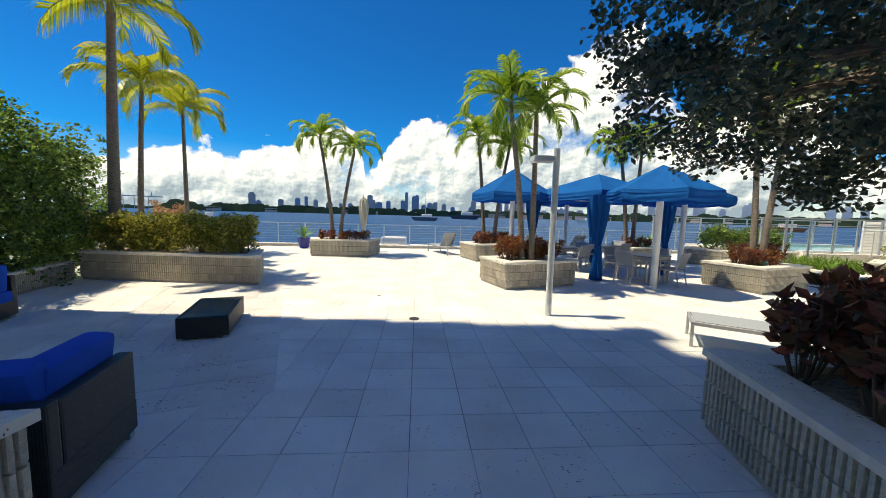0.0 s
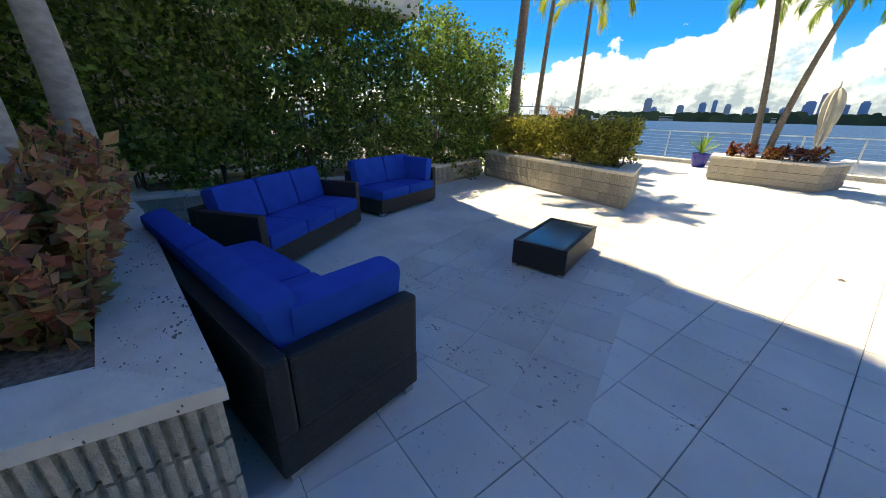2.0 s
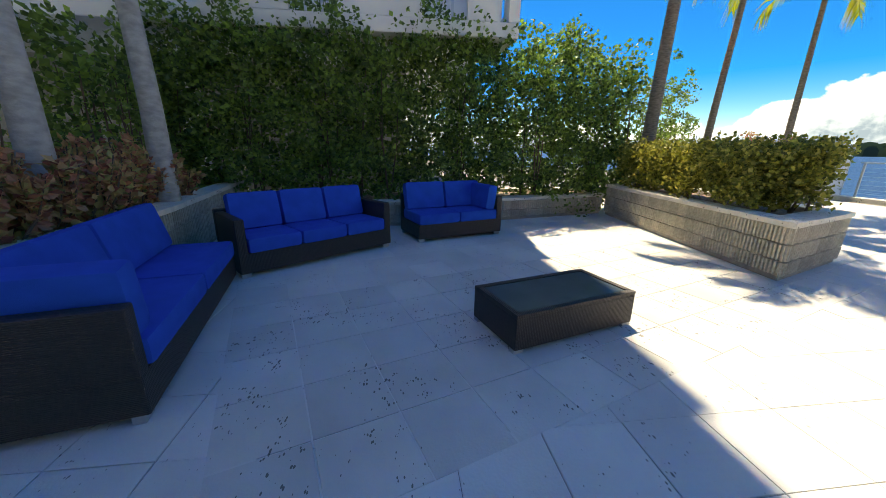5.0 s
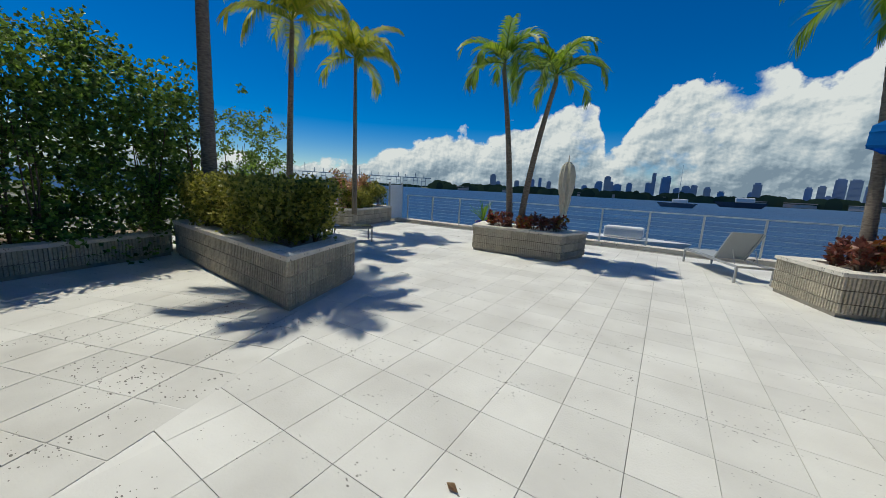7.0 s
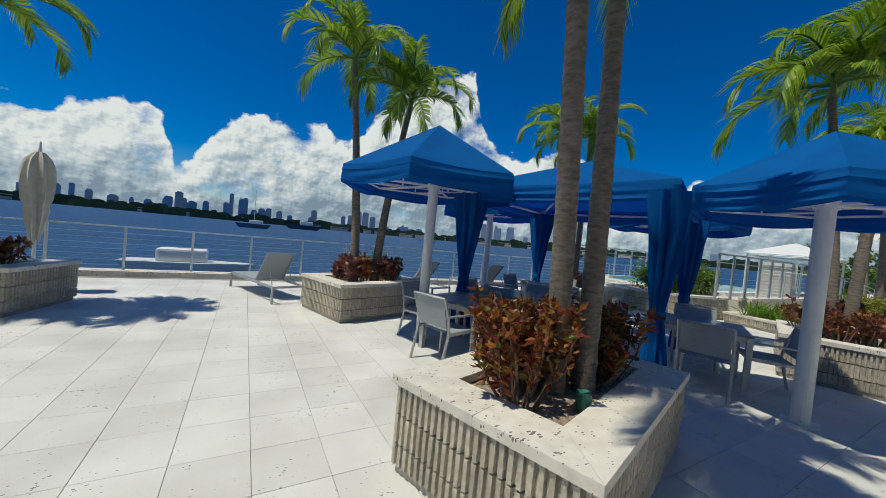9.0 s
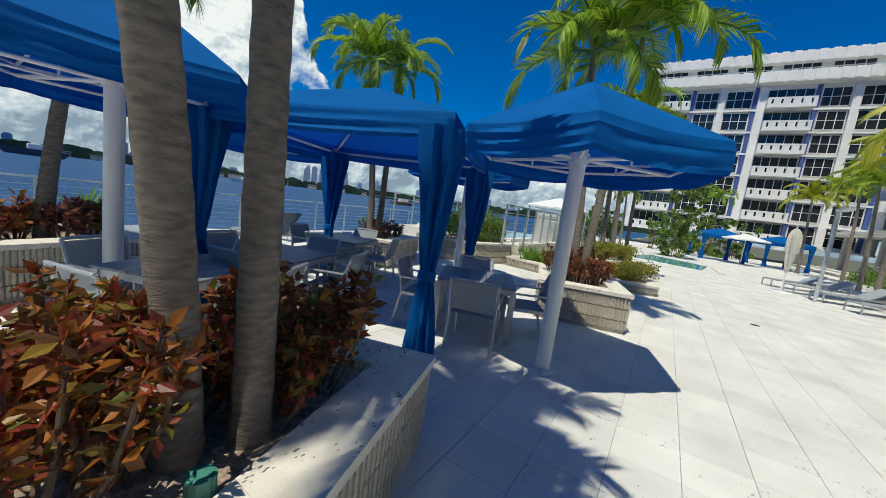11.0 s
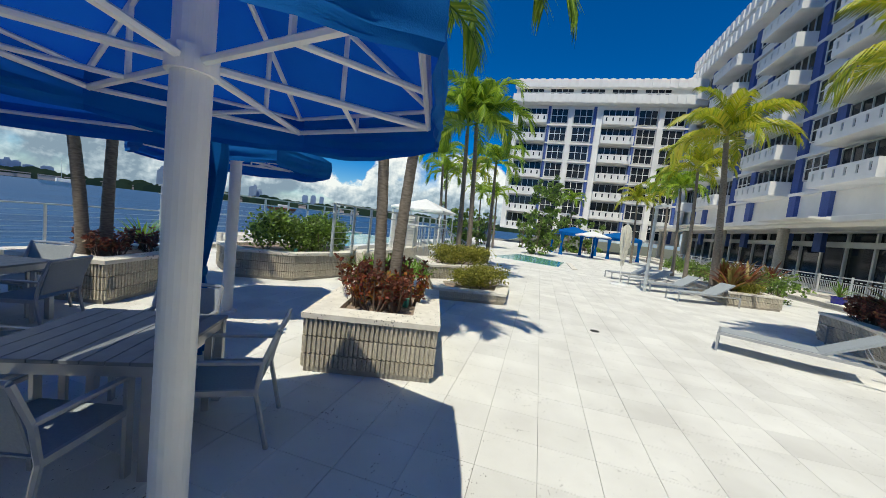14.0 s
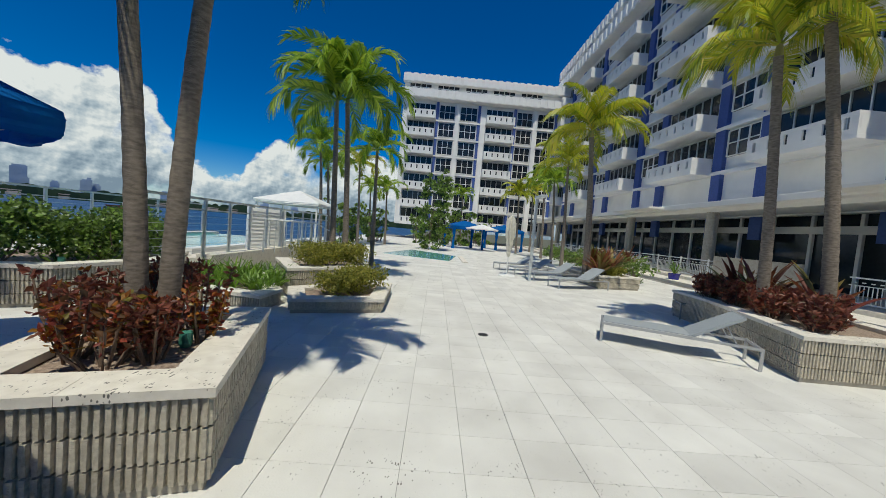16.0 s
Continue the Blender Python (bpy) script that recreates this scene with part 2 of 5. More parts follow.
def prism(poly, z0, z1):
    bm = bmesh.new()
    a = [bm.verts.new((x, y, z0)) for x, y in poly]
    b = [bm.verts.new((x, y, z1)) for x, y in poly]
    n = len(poly)
    bm.faces.new(a[::-1])
    bm.faces.new(b)
    for i in range(n):
        bm.faces.new((a[i], a[(i + 1) % n], b[(i + 1) % n], b[i]))
    return bm


def inset(poly, d):
    """A convex counterclockwise outline moved inwards by d."""
    out, n = [], len(poly)
    for i in range(n):
        p, q, r = (Vector(poly[k % n]) for k in (i - 1, i, i + 1))
        u, v = (q - p).normalized(), (r - q).normalized()
        nu, nv = Vector((-u.y, u.x)), Vector((-v.y, v.x))
        w = (nu + nv).normalized()
        out.append(tuple(q + w * (d / max(0.3, w.dot(nu)))))
    return out


def outline(x, y, w, d, deg):
    """A rectangle with its front corner at (x, y), w along the turned x axis and d along the turned y axis."""
    a = radians(deg)
    u, v = Vector((math.cos(a), math.sin(a))), Vector((-math.sin(a), math.cos(a)))
    p = Vector((x, y))
    return [tuple(q) for q in (p, p + u * w, p + u * w + v * d, p + v * d)]

# ---- planters ----
def rib_block():
    """One split-faced block, 0.2 wide and 0.19 high, with four ribs; its face lies at y = 0."""
    bm = bmesh.new()
    for i in range(4):
        x = -0.1 + 0.05 * i + 0.006
        vs = box(bm, x, x + 0.036, -0.012, 0.035, 0.008, 0.185)
        for v in vs:
            if v.co.y < 0:
                v.co.y += 0.006 * noise.noise(v.co * 40)
                v.co.x += 0.005 * (1 if v.co.x < x + 0.018 else -1)
    box(bm, -0.1, 0.1, 0.012, 0.04, 0.008, 0.185)
    return mesh("block", bm)


RIB = [rib_block() for _ in range(3)]
for me in RIB:
    me.materials.append(BLOCK)
rng = random.Random(4)


def planter(poly, h, label, cap_w=0.28, plinth=0.06, blocks=True, group="ribbed planters", skip=()):
    """A raised bed of ribbed blocks under a stone coping, filled with mulch. skip: sides that stand against a wall."""
    cx, cy = sum(p[0] for p in poly) / len(poly), sum(p[1] for p in poly) / len(poly)
    poly = [(x - cx, y - cy) for x, y in poly]
    pl = thing("planter", pose(cx, cy, 0), label, "planter", group)
    inner, n = inset(poly, 0.04), len(poly)
    hole = inset(poly, cap_w - 0.03)
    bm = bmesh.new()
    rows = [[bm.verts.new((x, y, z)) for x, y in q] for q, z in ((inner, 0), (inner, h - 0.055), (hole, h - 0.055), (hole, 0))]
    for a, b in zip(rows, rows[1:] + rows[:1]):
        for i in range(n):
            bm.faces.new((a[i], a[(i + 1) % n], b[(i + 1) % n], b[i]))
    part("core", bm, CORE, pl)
    part("plinth", prism(inset(poly, 0.022), 0, plinth), PLINTH, pl)
    part("soil", prism(inset(poly, cap_w - 0.05), h - 0.25, h - 0.065), SOIL, pl, "brown bark mulch")
    outer, back = inset(poly, -0.03), inset(poly, cap_w)
    for i in range(n):
        a, b, c, d = (Vector(p) for p in (outer[i], outer[(i + 1) % n], back[(i + 1) % n], back[i]))
        k = max(1, round((b - a).length / 0.75))
        for j in range(k):
            s, t = j / k, (j + 1) / k
            g = 0.0015 / (b - a).length
            q = [a.lerp(b, s + g), a.lerp(b, t - g), d.lerp(c, t - g), d.lerp(c, s + g)]
            part("cap_stone", prism([tuple(p) for p in q], h - 0.058, h), CAP, pl)
        if i in skip or not blocks:
            continue
        p, q = Vector(poly[i]), Vector(poly[(i + 1) % n])
        ln, deg = (q - p).length, math.degrees(math.atan2(q.y - p.y, q.x - p.x))
        k = max(1, round(ln / 0.2))
        z, top = h - 0.058, plinth
        while z > top + 0.02:
            z0 = max(z - 0.193, top)
            for j in range(k):
                o = part("block", RIB[rng.randrange(3)], None, pl)
                w = p.lerp(q, (j + 0.5) / k)
                o.matrix_basis = pose(w.x, w.y, z0, 0, 0, deg) @ Matrix.Diagonal((ln / k / 0.2, 1, (z - z0) / 0.193, 1))
            z = z0
    return pl


LAB = "raised ribbed-block planter"
ANG = 17.0
PL_A = [(-7.35, 8.3), (-3.17, 7.85), (-3.75, 9.4), (-7.9, 9.9)]
PL_B = [(-3.7, 13.4), (-1.5, 13.4), (-1.2, 14.6), (-4.0, 14.6)]
PL_C = outline(2.57, 12.52, 1.95, 1.43, ANG)
PL_D = outline(2.44, 7.6, 2.02, 1.28, ANG)
PL_E = outline(8.6, 7.33, 1.92, 1.4, ANG)
PL_F = [(13.15, 7.0), (15.1, 7.1), (15.1, 7.55), (13.65, 8.98), (12.6, 8.54)]
PL_G = [(11.3, 13.0), (11.9, 11.8), (13.4, 11.3), (15.0, 12.0), (15.2, 13.4), (12.0, 14.2)]
PL_J = outline(8.58, 12.35, 1.9, 1.35, ANG)
PL_N = [(-8.0, 0.5), (-8.0, -0.8), (-1.75, -0.8), (-1.44, 1.5), (-4.2, 1.2)]
PL_L = [(-8.9, 8.6), (-8.0, 0.62), (-6.4, 0.9), (-6.35, 4.2), (-7.42, 8.25)]
PL_R = [(2.0, -0.8), (5.2, -1.2), (4.6, 2.2), (2.79, 2.4)]
PL_H = [(11.2, 0.9), (11.1, -1.4), (15.2, -2.6), (15.4, -0.2), (14.1, -0.05)]
PL_I = [(19.3, -0.1), (19.7, -1.9), (23.0, -2.0), (22.8, 0.0)]
PL_A2 = [(-11.0, 13.4), (-8.6, 13.7), (-9.5, 16.9), (-12.0, 16.9)]
PL_F2 = [(13.8, 9.08), (15.2, 7.68), (16.9, 8.3), (15.5, 10.1)]
planter(PL_A, 0.67, LAB + " and a clipped hedge")
planter(PL_B, 0.65, LAB + " by the water, with two palms")
planter(PL_C, 0.65, LAB + " and red shrubs under two palms")
planter(PL_D, 0.65, LAB + " full of orange crotons round two palms")
planter(PL_E, 0.65, LAB + " and dark crotons round two palms")
planter(PL_F, 0.27, "low planter of ribbed blocks with a small clipped hedge")
planter(PL_F2, 0.62, LAB + " and a trimmed round shrub")
PL_K = [(12.5, 9.0), (13.2, 8.95), (15.0, 10.6), (14.6, 11.0), (13.0, 11.2)]
planter(PL_K, 0.3, "low ribbed planter full of bright green lilies")
planter(PL_G, 0.65, LAB + " and green bushes")
planter(PL_J, 0.65, LAB + " and dry red shrubs")
planter(PL_N, 0.72, LAB + " behind the sofas, with copper shrubs")
planter(PL_L, 0.45, "low ribbed planter along a tall leafy hedge")
planter(PL_R, 0.66, LAB + " and dark red crotons")
planter(PL_H, 0.66, LAB + " with bromeliads and palms")
planter(PL_I, 0.5, LAB + " and low yellow-green hedge")
planter(PL_A2, 0.65, LAB + " and red flowering shrubs", group="")

# ---- umbrellas and cabana ----
def canopy_skin(n, R, phase, z_edge, z_apex, drop, sag=0.05):
    """A pointed fabric roof with n sides and a hanging valance."""
    bm = bmesh.new()
    K = 14
    ring = []
    for i in range(n):
        a0, a1 = (radians(phase + 360 / n * k) for k in (i, i + 1))
        p, q = Vector((math.cos(a0), math.sin(a0))) * R, Vector((math.cos(a1), math.sin(a1))) * R
        for j in range(K):
            ring.append((p.lerp(q, j / K), math.sin(math.pi * j / K)))
    L = len(ring)
    rows = []
    for s in (0.0, 0.25, 0.5, 0.75, 1.0):
        rows.append([bm.verts.new((p.x * s, p.y * s, z_apex + (z_edge - z_apex) * s - sag * w * math.sin(math.pi * s) * 0.6 - 0.035 * w * s)) for p, w in ring] if s else None)
    apex = bm.verts.new((0, 0, z_apex))
    for k in range(L):
        bm.faces.new((apex, rows[1][k], rows[1][(k + 1) % L]))
    for a, b in zip(rows[1:], rows[2:]):
        for k in range(L):
            bm.faces.new((a[k], b[k], b[(k + 1) % L], a[(k + 1) % L]))
    prev = rows[-1]
    T = 14
    for i in range(1, T + 1):
        t = i / T
        row = []
        for k, (p, w) in enumerate(ring):
            side = (k // K) % 3
            swag = w * (0.45 + 0.3 * side)
            f = 0.028 * swag * math.sin(t * (13 + 3 * side) + 1.6 * w + k * 0.23) * min(1, t * 3) + 0.012 * math.sin(k * 1.9 + t * 3) * t
            out = 1 + (f + 0.014 * math.sin(t * math.pi) + (0.008 if i in (4, 12) else 0)) / R
            row.append(bm.verts.new((p.x * out, p.y * out, z_edge - 0.035 * w - drop * t - 0.018 * w * t * (0.6 + 0.4 * side))))
        for k in range(L):
            bm.faces.new((prev[k], row[k], row[(k + 1) % L], prev[(k + 1) % L]))
        prev = row
    return bm


def umbrella(x, y, phase, R=1.5, z_edge=2.5, z_apex=3.1):
    u = thing("umbrella", pose(x, y, 0), "blue hexagonal canvas umbrella on a thick white metal post", "umbrella", "blue umbrellas")
    part("pole", tube(bmesh.new(), [(0, 0, 0.012), (0, 0, z_apex - 0.2)], 0.079, 20), WHITE, u, smooth=False)
    part("base_plate", lathe([(0.15, 0.0), (0.15, 0.012), (0.11, 0.016)], 20), WHITE, u)
    for k in range(4):
        bm = bmesh.new()
        box(bm, 0.08, 0.15, -0.006, 0.006, 0.012, 0.05)
        o = part("gusset", bm, WHITE, u)
        o.matrix_basis = pose(0, 0, 0, 0, 0, 90 * k + 20)
    part("canopy", canopy_skin(6, R, phase, z_edge, z_apex, 0.26), FABRIC, u, "bright blue canvas with a sagging valance", smooth=True)
    zr, Rr = z_edge - 0.13, R - 0.07
    part("collar", lathe([(0.09, zr - 0.05), (0.1, zr - 0.05), (0.1, zr + 0.05), (0.09, zr + 0.05)], 20), WHITE, u)
    for k in range(6):
        a, b = radians(phase + 60 * k), radians(phase + 60 * (k + 1))
        p, q = Vector((math.cos(a) * Rr, math.sin(a) * Rr, zr)), Vector((math.cos(b) * Rr, math.sin(b) * Rr, zr))
        up = Vector((0, 0, 0.1))
        part("edge_rail", tube(tube(bmesh.new(), [p, q], 0.016, 6), [p + up, q + up], 0.013, 6), WHITE, u)
        part("rib", tube(bmesh.new(), [(0, 0, zr), p], 0.02, 6), WHITE, u)
        top = Vector((0, 0, z_apex - 0.08))
        part("rafter", tube(bmesh.new(), [top, p + up * 1.05], 0.016, 6), WHITE, u)
        m = p * 0.55
        m.z = zr
        e = top.lerp(p + up, 0.55)
        bm = tube(bmesh.new(), [m, e], 0.014, 6)
        tube(bm, [p * 0.55 + Vector((0, 0, zr * 0.45)), (p + q) / 2], 0.014, 6)
        tube(bm, [(p + q) / 2, (p + q) / 2 + up], 0.012, 6)
        part("brace", bm, WHITE, u)
    return u


umbrella(3.62, 11.58, -10, 1.38, 2.5, 3.32)
umbrella(6.28, 7.93, 17, 1.23, 2.42, 3.05)
umbrella(9.34, 10.93, 5, 1.35)
umbrella(6.6, 14.0, 0, 1.35)
CAB = (6.2, 10.8, 20)
cab = thing("cabana", pose(CAB[0], CAB[1], 0, 0, 0, CAB[2]), "square blue canvas cabana with tied curtains on white posts", "cabana")
CW = 1.42
part("canopy", canopy_skin(4, (CW + 0.1) * math.sqrt(2), 45, 2.5, 3.15, 0.24), FABRIC, cab, "bright blue canvas roof with a valance", smooth=True)


def curtain():
    """A gathered curtain, tied at two fifths of its height."""
    bm = bmesh.new()
    rows, seg = [], 64
    for i in range(25):
        t = i / 24
        z = 0.02 + 2.33 * t
        if z > 0.92:
            w = 0.066 + 0.17 * min(1, (z - 0.92) / 1.25) ** 0.85
        else:
            w = 0.066 + 0.095 * min(1, (0.92 - z) / 0.75) ** 0.8
        row = []
        for k in range(seg):
            a = 2 * math.pi * k / seg
            r = w * (1 + 0.24 * math.sin(9 * a + 1.2 * math.sin(2.5 * z)) + 0.12 * math.sin(4 * a + 2 * z) + 0.05 * math.sin(17 * a - 3 * z))
            row.append(bm.verts.new((r * math.cos(a), r * math.sin(a) * 0.8, z)))
        rows.append(row)
    for a, b in zip(rows, rows[1:]):
        for k in range(seg):
            bm.faces.new((a[k], a[(k + 1) % seg], b[(k + 1) % seg], b[k]))
    bm.faces.new(rows[0][::-1])
    return bm


CURT = mesh("curtain", curtain())
TIE = mesh("tie", lathe([(0.075, 0.86), (0.09, 0.88), (0.094, 0.92), (0.09, 0.96), (0.075, 0.98)], 24))
for i, (sx, sy) in enumerate(((-1, -1), (1, -1), (1, 1), (-1, 1))):
    part("post", boxes((sx * CW - 0.035, sx * CW + 0.035, sy * CW - 0.035, sy * CW + 0.035, 0, 2.45), bevel=0.006), WHITE, cab)
    c = part("curtain", CURT, FABRIC, cab, "blue curtain gathered and tied to its post", smooth=True)
    c.matrix_basis = pose(sx * (CW - 0.0), sy * (CW - 0.0), 0, 0, 0, 30 * i)
    t = part("tie", TIE, FABRIC, c)
    e = (sx * CW, sy * CW, 2.36)
    nx = ((1, -1), (1, 1), (-1, 1), (-1, -1))[i]
    g = (nx[0] * CW, nx[1] * CW, 2.36)
    part("edge_rail", tube(bmesh.new(), [e, g], 0.02, 6), WHITE, cab)
    part("rafter", tube(bmesh.new(), [e, (0, 0, 3.05)], 0.02, 6), WHITE, cab)

# ---- seats by the hedge ----
def sofa(x, y, deg, ln, seats, arms, label, corner=False):
    """A low wicker sofa. (x, y): its front corner; deg: the way its front edge runs, the back lying to the right of it."""
    s = thing("sofa", pose(x, y, 0, 0, 0, deg), label, "sofa", "wicker sofas")
    D = 0.82
    part("frame", boxes((0, ln, -D, 0, 0.05, 0.27), bevel=0.012), WICKER, s, "dark woven wicker base")
    part("back", boxes((0, ln, -D, -D + 0.1, 0.262, 0.66), bevel=0.02), WICKER, s)
    a = 0.1
    lo, hi = 0.0, ln
    if arms[0]:
        part("arm", boxes((0, a, -D + 0.1, 0.0, 0.262, 0.64), bevel=0.02), WICKER, s)
        lo = a
    if arms[1]:
        part("arm", boxes((ln - a, ln, -D + 0.1, 0.0, 0.262, 0.64), bevel=0.02), WICKER, s)
        hi = ln - a
    for fx in (0.06, ln - 0.06):
        for fy in (-0.06, -D + 0.06):
            part("foot", boxes((fx - 0.05, fx + 0.05, fy - 0.03, fy + 0.03, 0, 0.05), bevel=0.004), ALU, s, "silver metal foot")
    w = (hi - lo) / seats
    for i in range(seats):
        x0 = lo + w * i
        part("seat_cushion", boxes((x0 + 0.005, x0 + w - 0.005, -D + 0.13, 0.02, 0.265, 0.43), bevel=0.04), CUSH, s, "royal blue cushion", smooth=True)
        bm = bmesh.new()
        box(bm, x0 + 0.008, x0 + w - 0.008, -0.08, 0.1, 0.0, 0.44, bevel=0.05, m=Matrix.Translation((0, -D + 0.24, 0.41)) @ pose(0, 0, 0, 14))
        part("back_cushion", bm, CUSH, s, "royal blue cushion", smooth=True)
    if corner:
        bm = bmesh.new()
        cx = lo + 0.12 if corner < 0 else hi - 0.12
        box(bm, -0.09, 0.09, -0.33, 0.3, 0, 0.4, bevel=0.05, m=Matrix.Translation((cx, -0.32, 0.42)) @ pose(0, 0, 0, 0, 8 * corner))
        part("side_cushion", bm, CUSH, s, "royal blue cushion", smooth=True)
    return s


def between(p, q):
    return p[0], p[1], math.degrees(math.atan2(q[1] - p[1], q[0] - p[0])), math.dist(p, q)


x, y, d, ln = between((-3.80, 1.97), (-1.69, 2.45))
sofa(x, y, d, ln, 2, (0, 1), "dark wicker sofa with royal blue cushions beside a planter", corner=1)
x, y, d, ln = between((-4.98, 3.58), (-3.75, 2.04))
sofa(x, y, d, ln, 3, (1, 1), "dark wicker three-seat sofa with royal blue cushions")
x, y, d, ln = between((-5.62, 5.40), (-5.12, 4.0))
sofa(x, y, d, ln, 2, (1, 0), "dark wicker two-seat sofa with royal blue cushions", corner=-1)

x, y, d, ln = between((-2.09, 4.49), (-2.42, 5.58))
ct = thing("coffee_table", pose(x, y, 0, 0, 0, d), "low black wicker coffee table with a glass top", "coffee table")
part("body", boxes((0, ln, 0, 0.59, 0.03, 0.27), bevel=0.01), WICKER, ct)
part("rim", boxes((0, ln, 0, 0.05, 0.272, 0.3), (0, ln, 0.54, 0.59, 0.272, 0.3), (0, 0.05, 0.052, 0.538, 0.272, 0.3), (ln - 0.05, ln, 0.052, 0.538, 0.272, 0.3), bevel=0.004), WICKER, ct)
part("glass", boxes((0.052, ln - 0.052, 0.052, 0.538, 0.28, 0.292)), TABLE_GLASS, ct, "dark glass top")
for fx in (0.04, ln - 0.04):
    for fy in (0.04, 0.55):
        part("foot", boxes((fx - 0.04, fx + 0.04, fy - 0.03, fy + 0.03, 0, 0.03)), ALU, ct)

# ---- dining sets ----
def chair():
    """An aluminium armchair with a sling seat, facing +y."""
    c = thing("dining_chair", Matrix(), "grey aluminium armchair with sling seat and back", "chair", "dining chairs")
    for sx in (-0.27, 0.27):
        part("front_leg", boxes((sx - 0.014, sx + 0.014, 0.2, 0.25, 0, 0.62), bevel=0.004), ALU, c)
        bm = tube(bmesh.new(), [(sx, -0.33, 0), (sx, -0.24, 0.42), (sx, -0.27, 0.62), (sx, -0.36, 0.86)], 0.018, 6)
        part("rear_leg", bm, ALU, c)
        part("armrest", boxes((sx - 0.02, sx + 0.02, -0.28, 0.27, 0.62, 0.643), bevel=0.006), ALU, c)
        part("seat_rail", boxes((sx - 0.012, sx + 0.012, -0.25, 0.22, 0.4, 0.44)), ALU, c)
    part("seat", boxes((-0.258, 0.258, -0.22, 0.24, 0.425, 0.435)), SLING, c, "grey mesh sling seat")
    part("front_rail", boxes((-0.258, 0.258, 0.21, 0.235, 0.395, 0.42)), ALU, c)
    bm = bmesh.new()
    box(bm, -0.252, 0.252, -0.006, 0.006, 0, 0.36, m=Matrix.Translation((0, -0.262, 0.49)) @ pose(0, 0, 0, 14))
    part("backrest", bm, SLING, c, "grey mesh sling back")
    part("top_rail", tube(bmesh.new(), [(-0.27, -0.36, 0.86), (0, -0.375, 0.865), (0.27, -0.36, 0.86)], 0.017, 6), ALU, c)
    return c


def table():
    t = thing("dining_table", Matrix(), "grey slatted aluminium dining table", "table", "dining tables")
    S = 0.46
    for sx in (-1, 1):
        for sy in (-1, 1):
            part("leg", boxes((sx * S - 0.03, sx * S + 0.03, sy * S - 0.03, sy * S + 0.03, 0, 0.71), bevel=0.004), ALU, t)
    part("apron", boxes((-S + 0.03, S - 0.03, -S - 0.015, -S + 0.015, 0.64, 0.712), (-S + 0.03, S - 0.03, S - 0.015, S + 0.015, 0.64, 0.712),
                        (-S - 0.015, -S + 0.015, -S + 0.03, S - 0.03, 0.64, 0.712), (S - 0.015, S + 0.015, -S + 0.03, S - 0.03, 0.64, 0.712)), ALU, t)
    for i in range(8):
        y = -0.5 + 0.125 * i
        part("slat", boxes((-0.5, 0.5, y + 0.003, y + 0.122, 0.714, 0.738), bevel=0.003), SLATE, t)
    return t


T0, C0 = table(), chair()
TABLES = (((6.79, 9.12), 26), ((5.3, 11.3), 20), ((4.02, 10.88), 25), ((7.3, 12.4), 20))
first = True
for (tx, ty), deg in TABLES:
    m = pose(tx, ty, 0, 0, 0, deg)
    if first:
        T0.matrix_basis = m
    else:
        copy_thing(T0, m)
    for k, off in enumerate((0.7, 0.66, 0.72, 0.62)):
        cm = m @ pose(0, 0, 0, 0, 0, 90 * k) @ pose(0.04, -off, 0, 0, 0, 6 - 5 * k)
        if first and k == 0:
            C0.matrix_basis = cm
        else:
            copy_thing(C0, cm)
    first = False

# ---- loungers, bin, lamp ----
def lounger(tilt=32):
    """A sling chaise 2 m long with its head end raised, lying along +x."""
    c = thing("sun_lounger", Matrix(), "grey aluminium chaise lounge with a raised sling back", "lounger", "sun loungers")
    for sy in (-0.31, 0.31):
        part("side_rail", boxes((0, 2.2, sy - 0.015, sy + 0.015, 0.3, 0.345), bevel=0.004), ALU, c)
        for lx in (0.02, 2.18):
            part("leg", boxes((lx - 0.02, lx + 0.02, sy - 0.02, sy + 0.02, 0, 0.3), bevel=0.004), ALU, c)
    for lx in (0.02, 2.18):
        part("cross_rail", boxes((lx - 0.015, lx + 0.015, -0.295, 0.295, 0.3, 0.34)), ALU, c)
    part("seat", boxes((0.04, 1.3, -0.29, 0.29, 0.346, 0.357), bevel=0.003), SLING, c, "pale grey mesh sling")
    bm = bmesh.new()
    box(bm, 0, 0.76, -0.29, 0.29, 0, 0.012, m=Matrix.Translation((1.3, 0, 0.35)) @ pose(0, 0, 0, 0, -tilt))
    for sy in (-0.28, 0.28):
        box(bm, 0, 0.76, sy - 0.014, sy + 0.014, -0.03, 0.0, m=Matrix.Translation((1.3, 0, 0.35)) @ pose(0, 0, 0, 0, -tilt))
    part("backrest", bm, SLING, c)
    for sy in (-0.2, 0.2):
        part("prop", tube(bmesh.new(), [(1.75, sy, 0.6), (1.9, sy, 0.33)], 0.01, 6), ALU, c)
    return c


L0 = lounger()
L1 = lounger(52)
L1.matrix_basis = pose(1.2, 16.25, 0, 0, 0, -70)


L0.matrix_basis = pose(12.74, 2.97, 0, 0, 0, -115.5)
for lx, ly, deg in ((18.7, 1.8, -72), (20.4, 2.2, -72), (22.0, 2.6, -72), (23.5, 3.0, -72), (4.3, 4.4, -35)):
    copy_thing(L0, pose(lx, ly, 0, 0, 0, deg))

for lx, ly, deg in ((5.0, 16.5, -75), (7.4, 16.6, -80)):
    copy_thing(L1, pose(lx, ly, 0, 0, 0, deg))

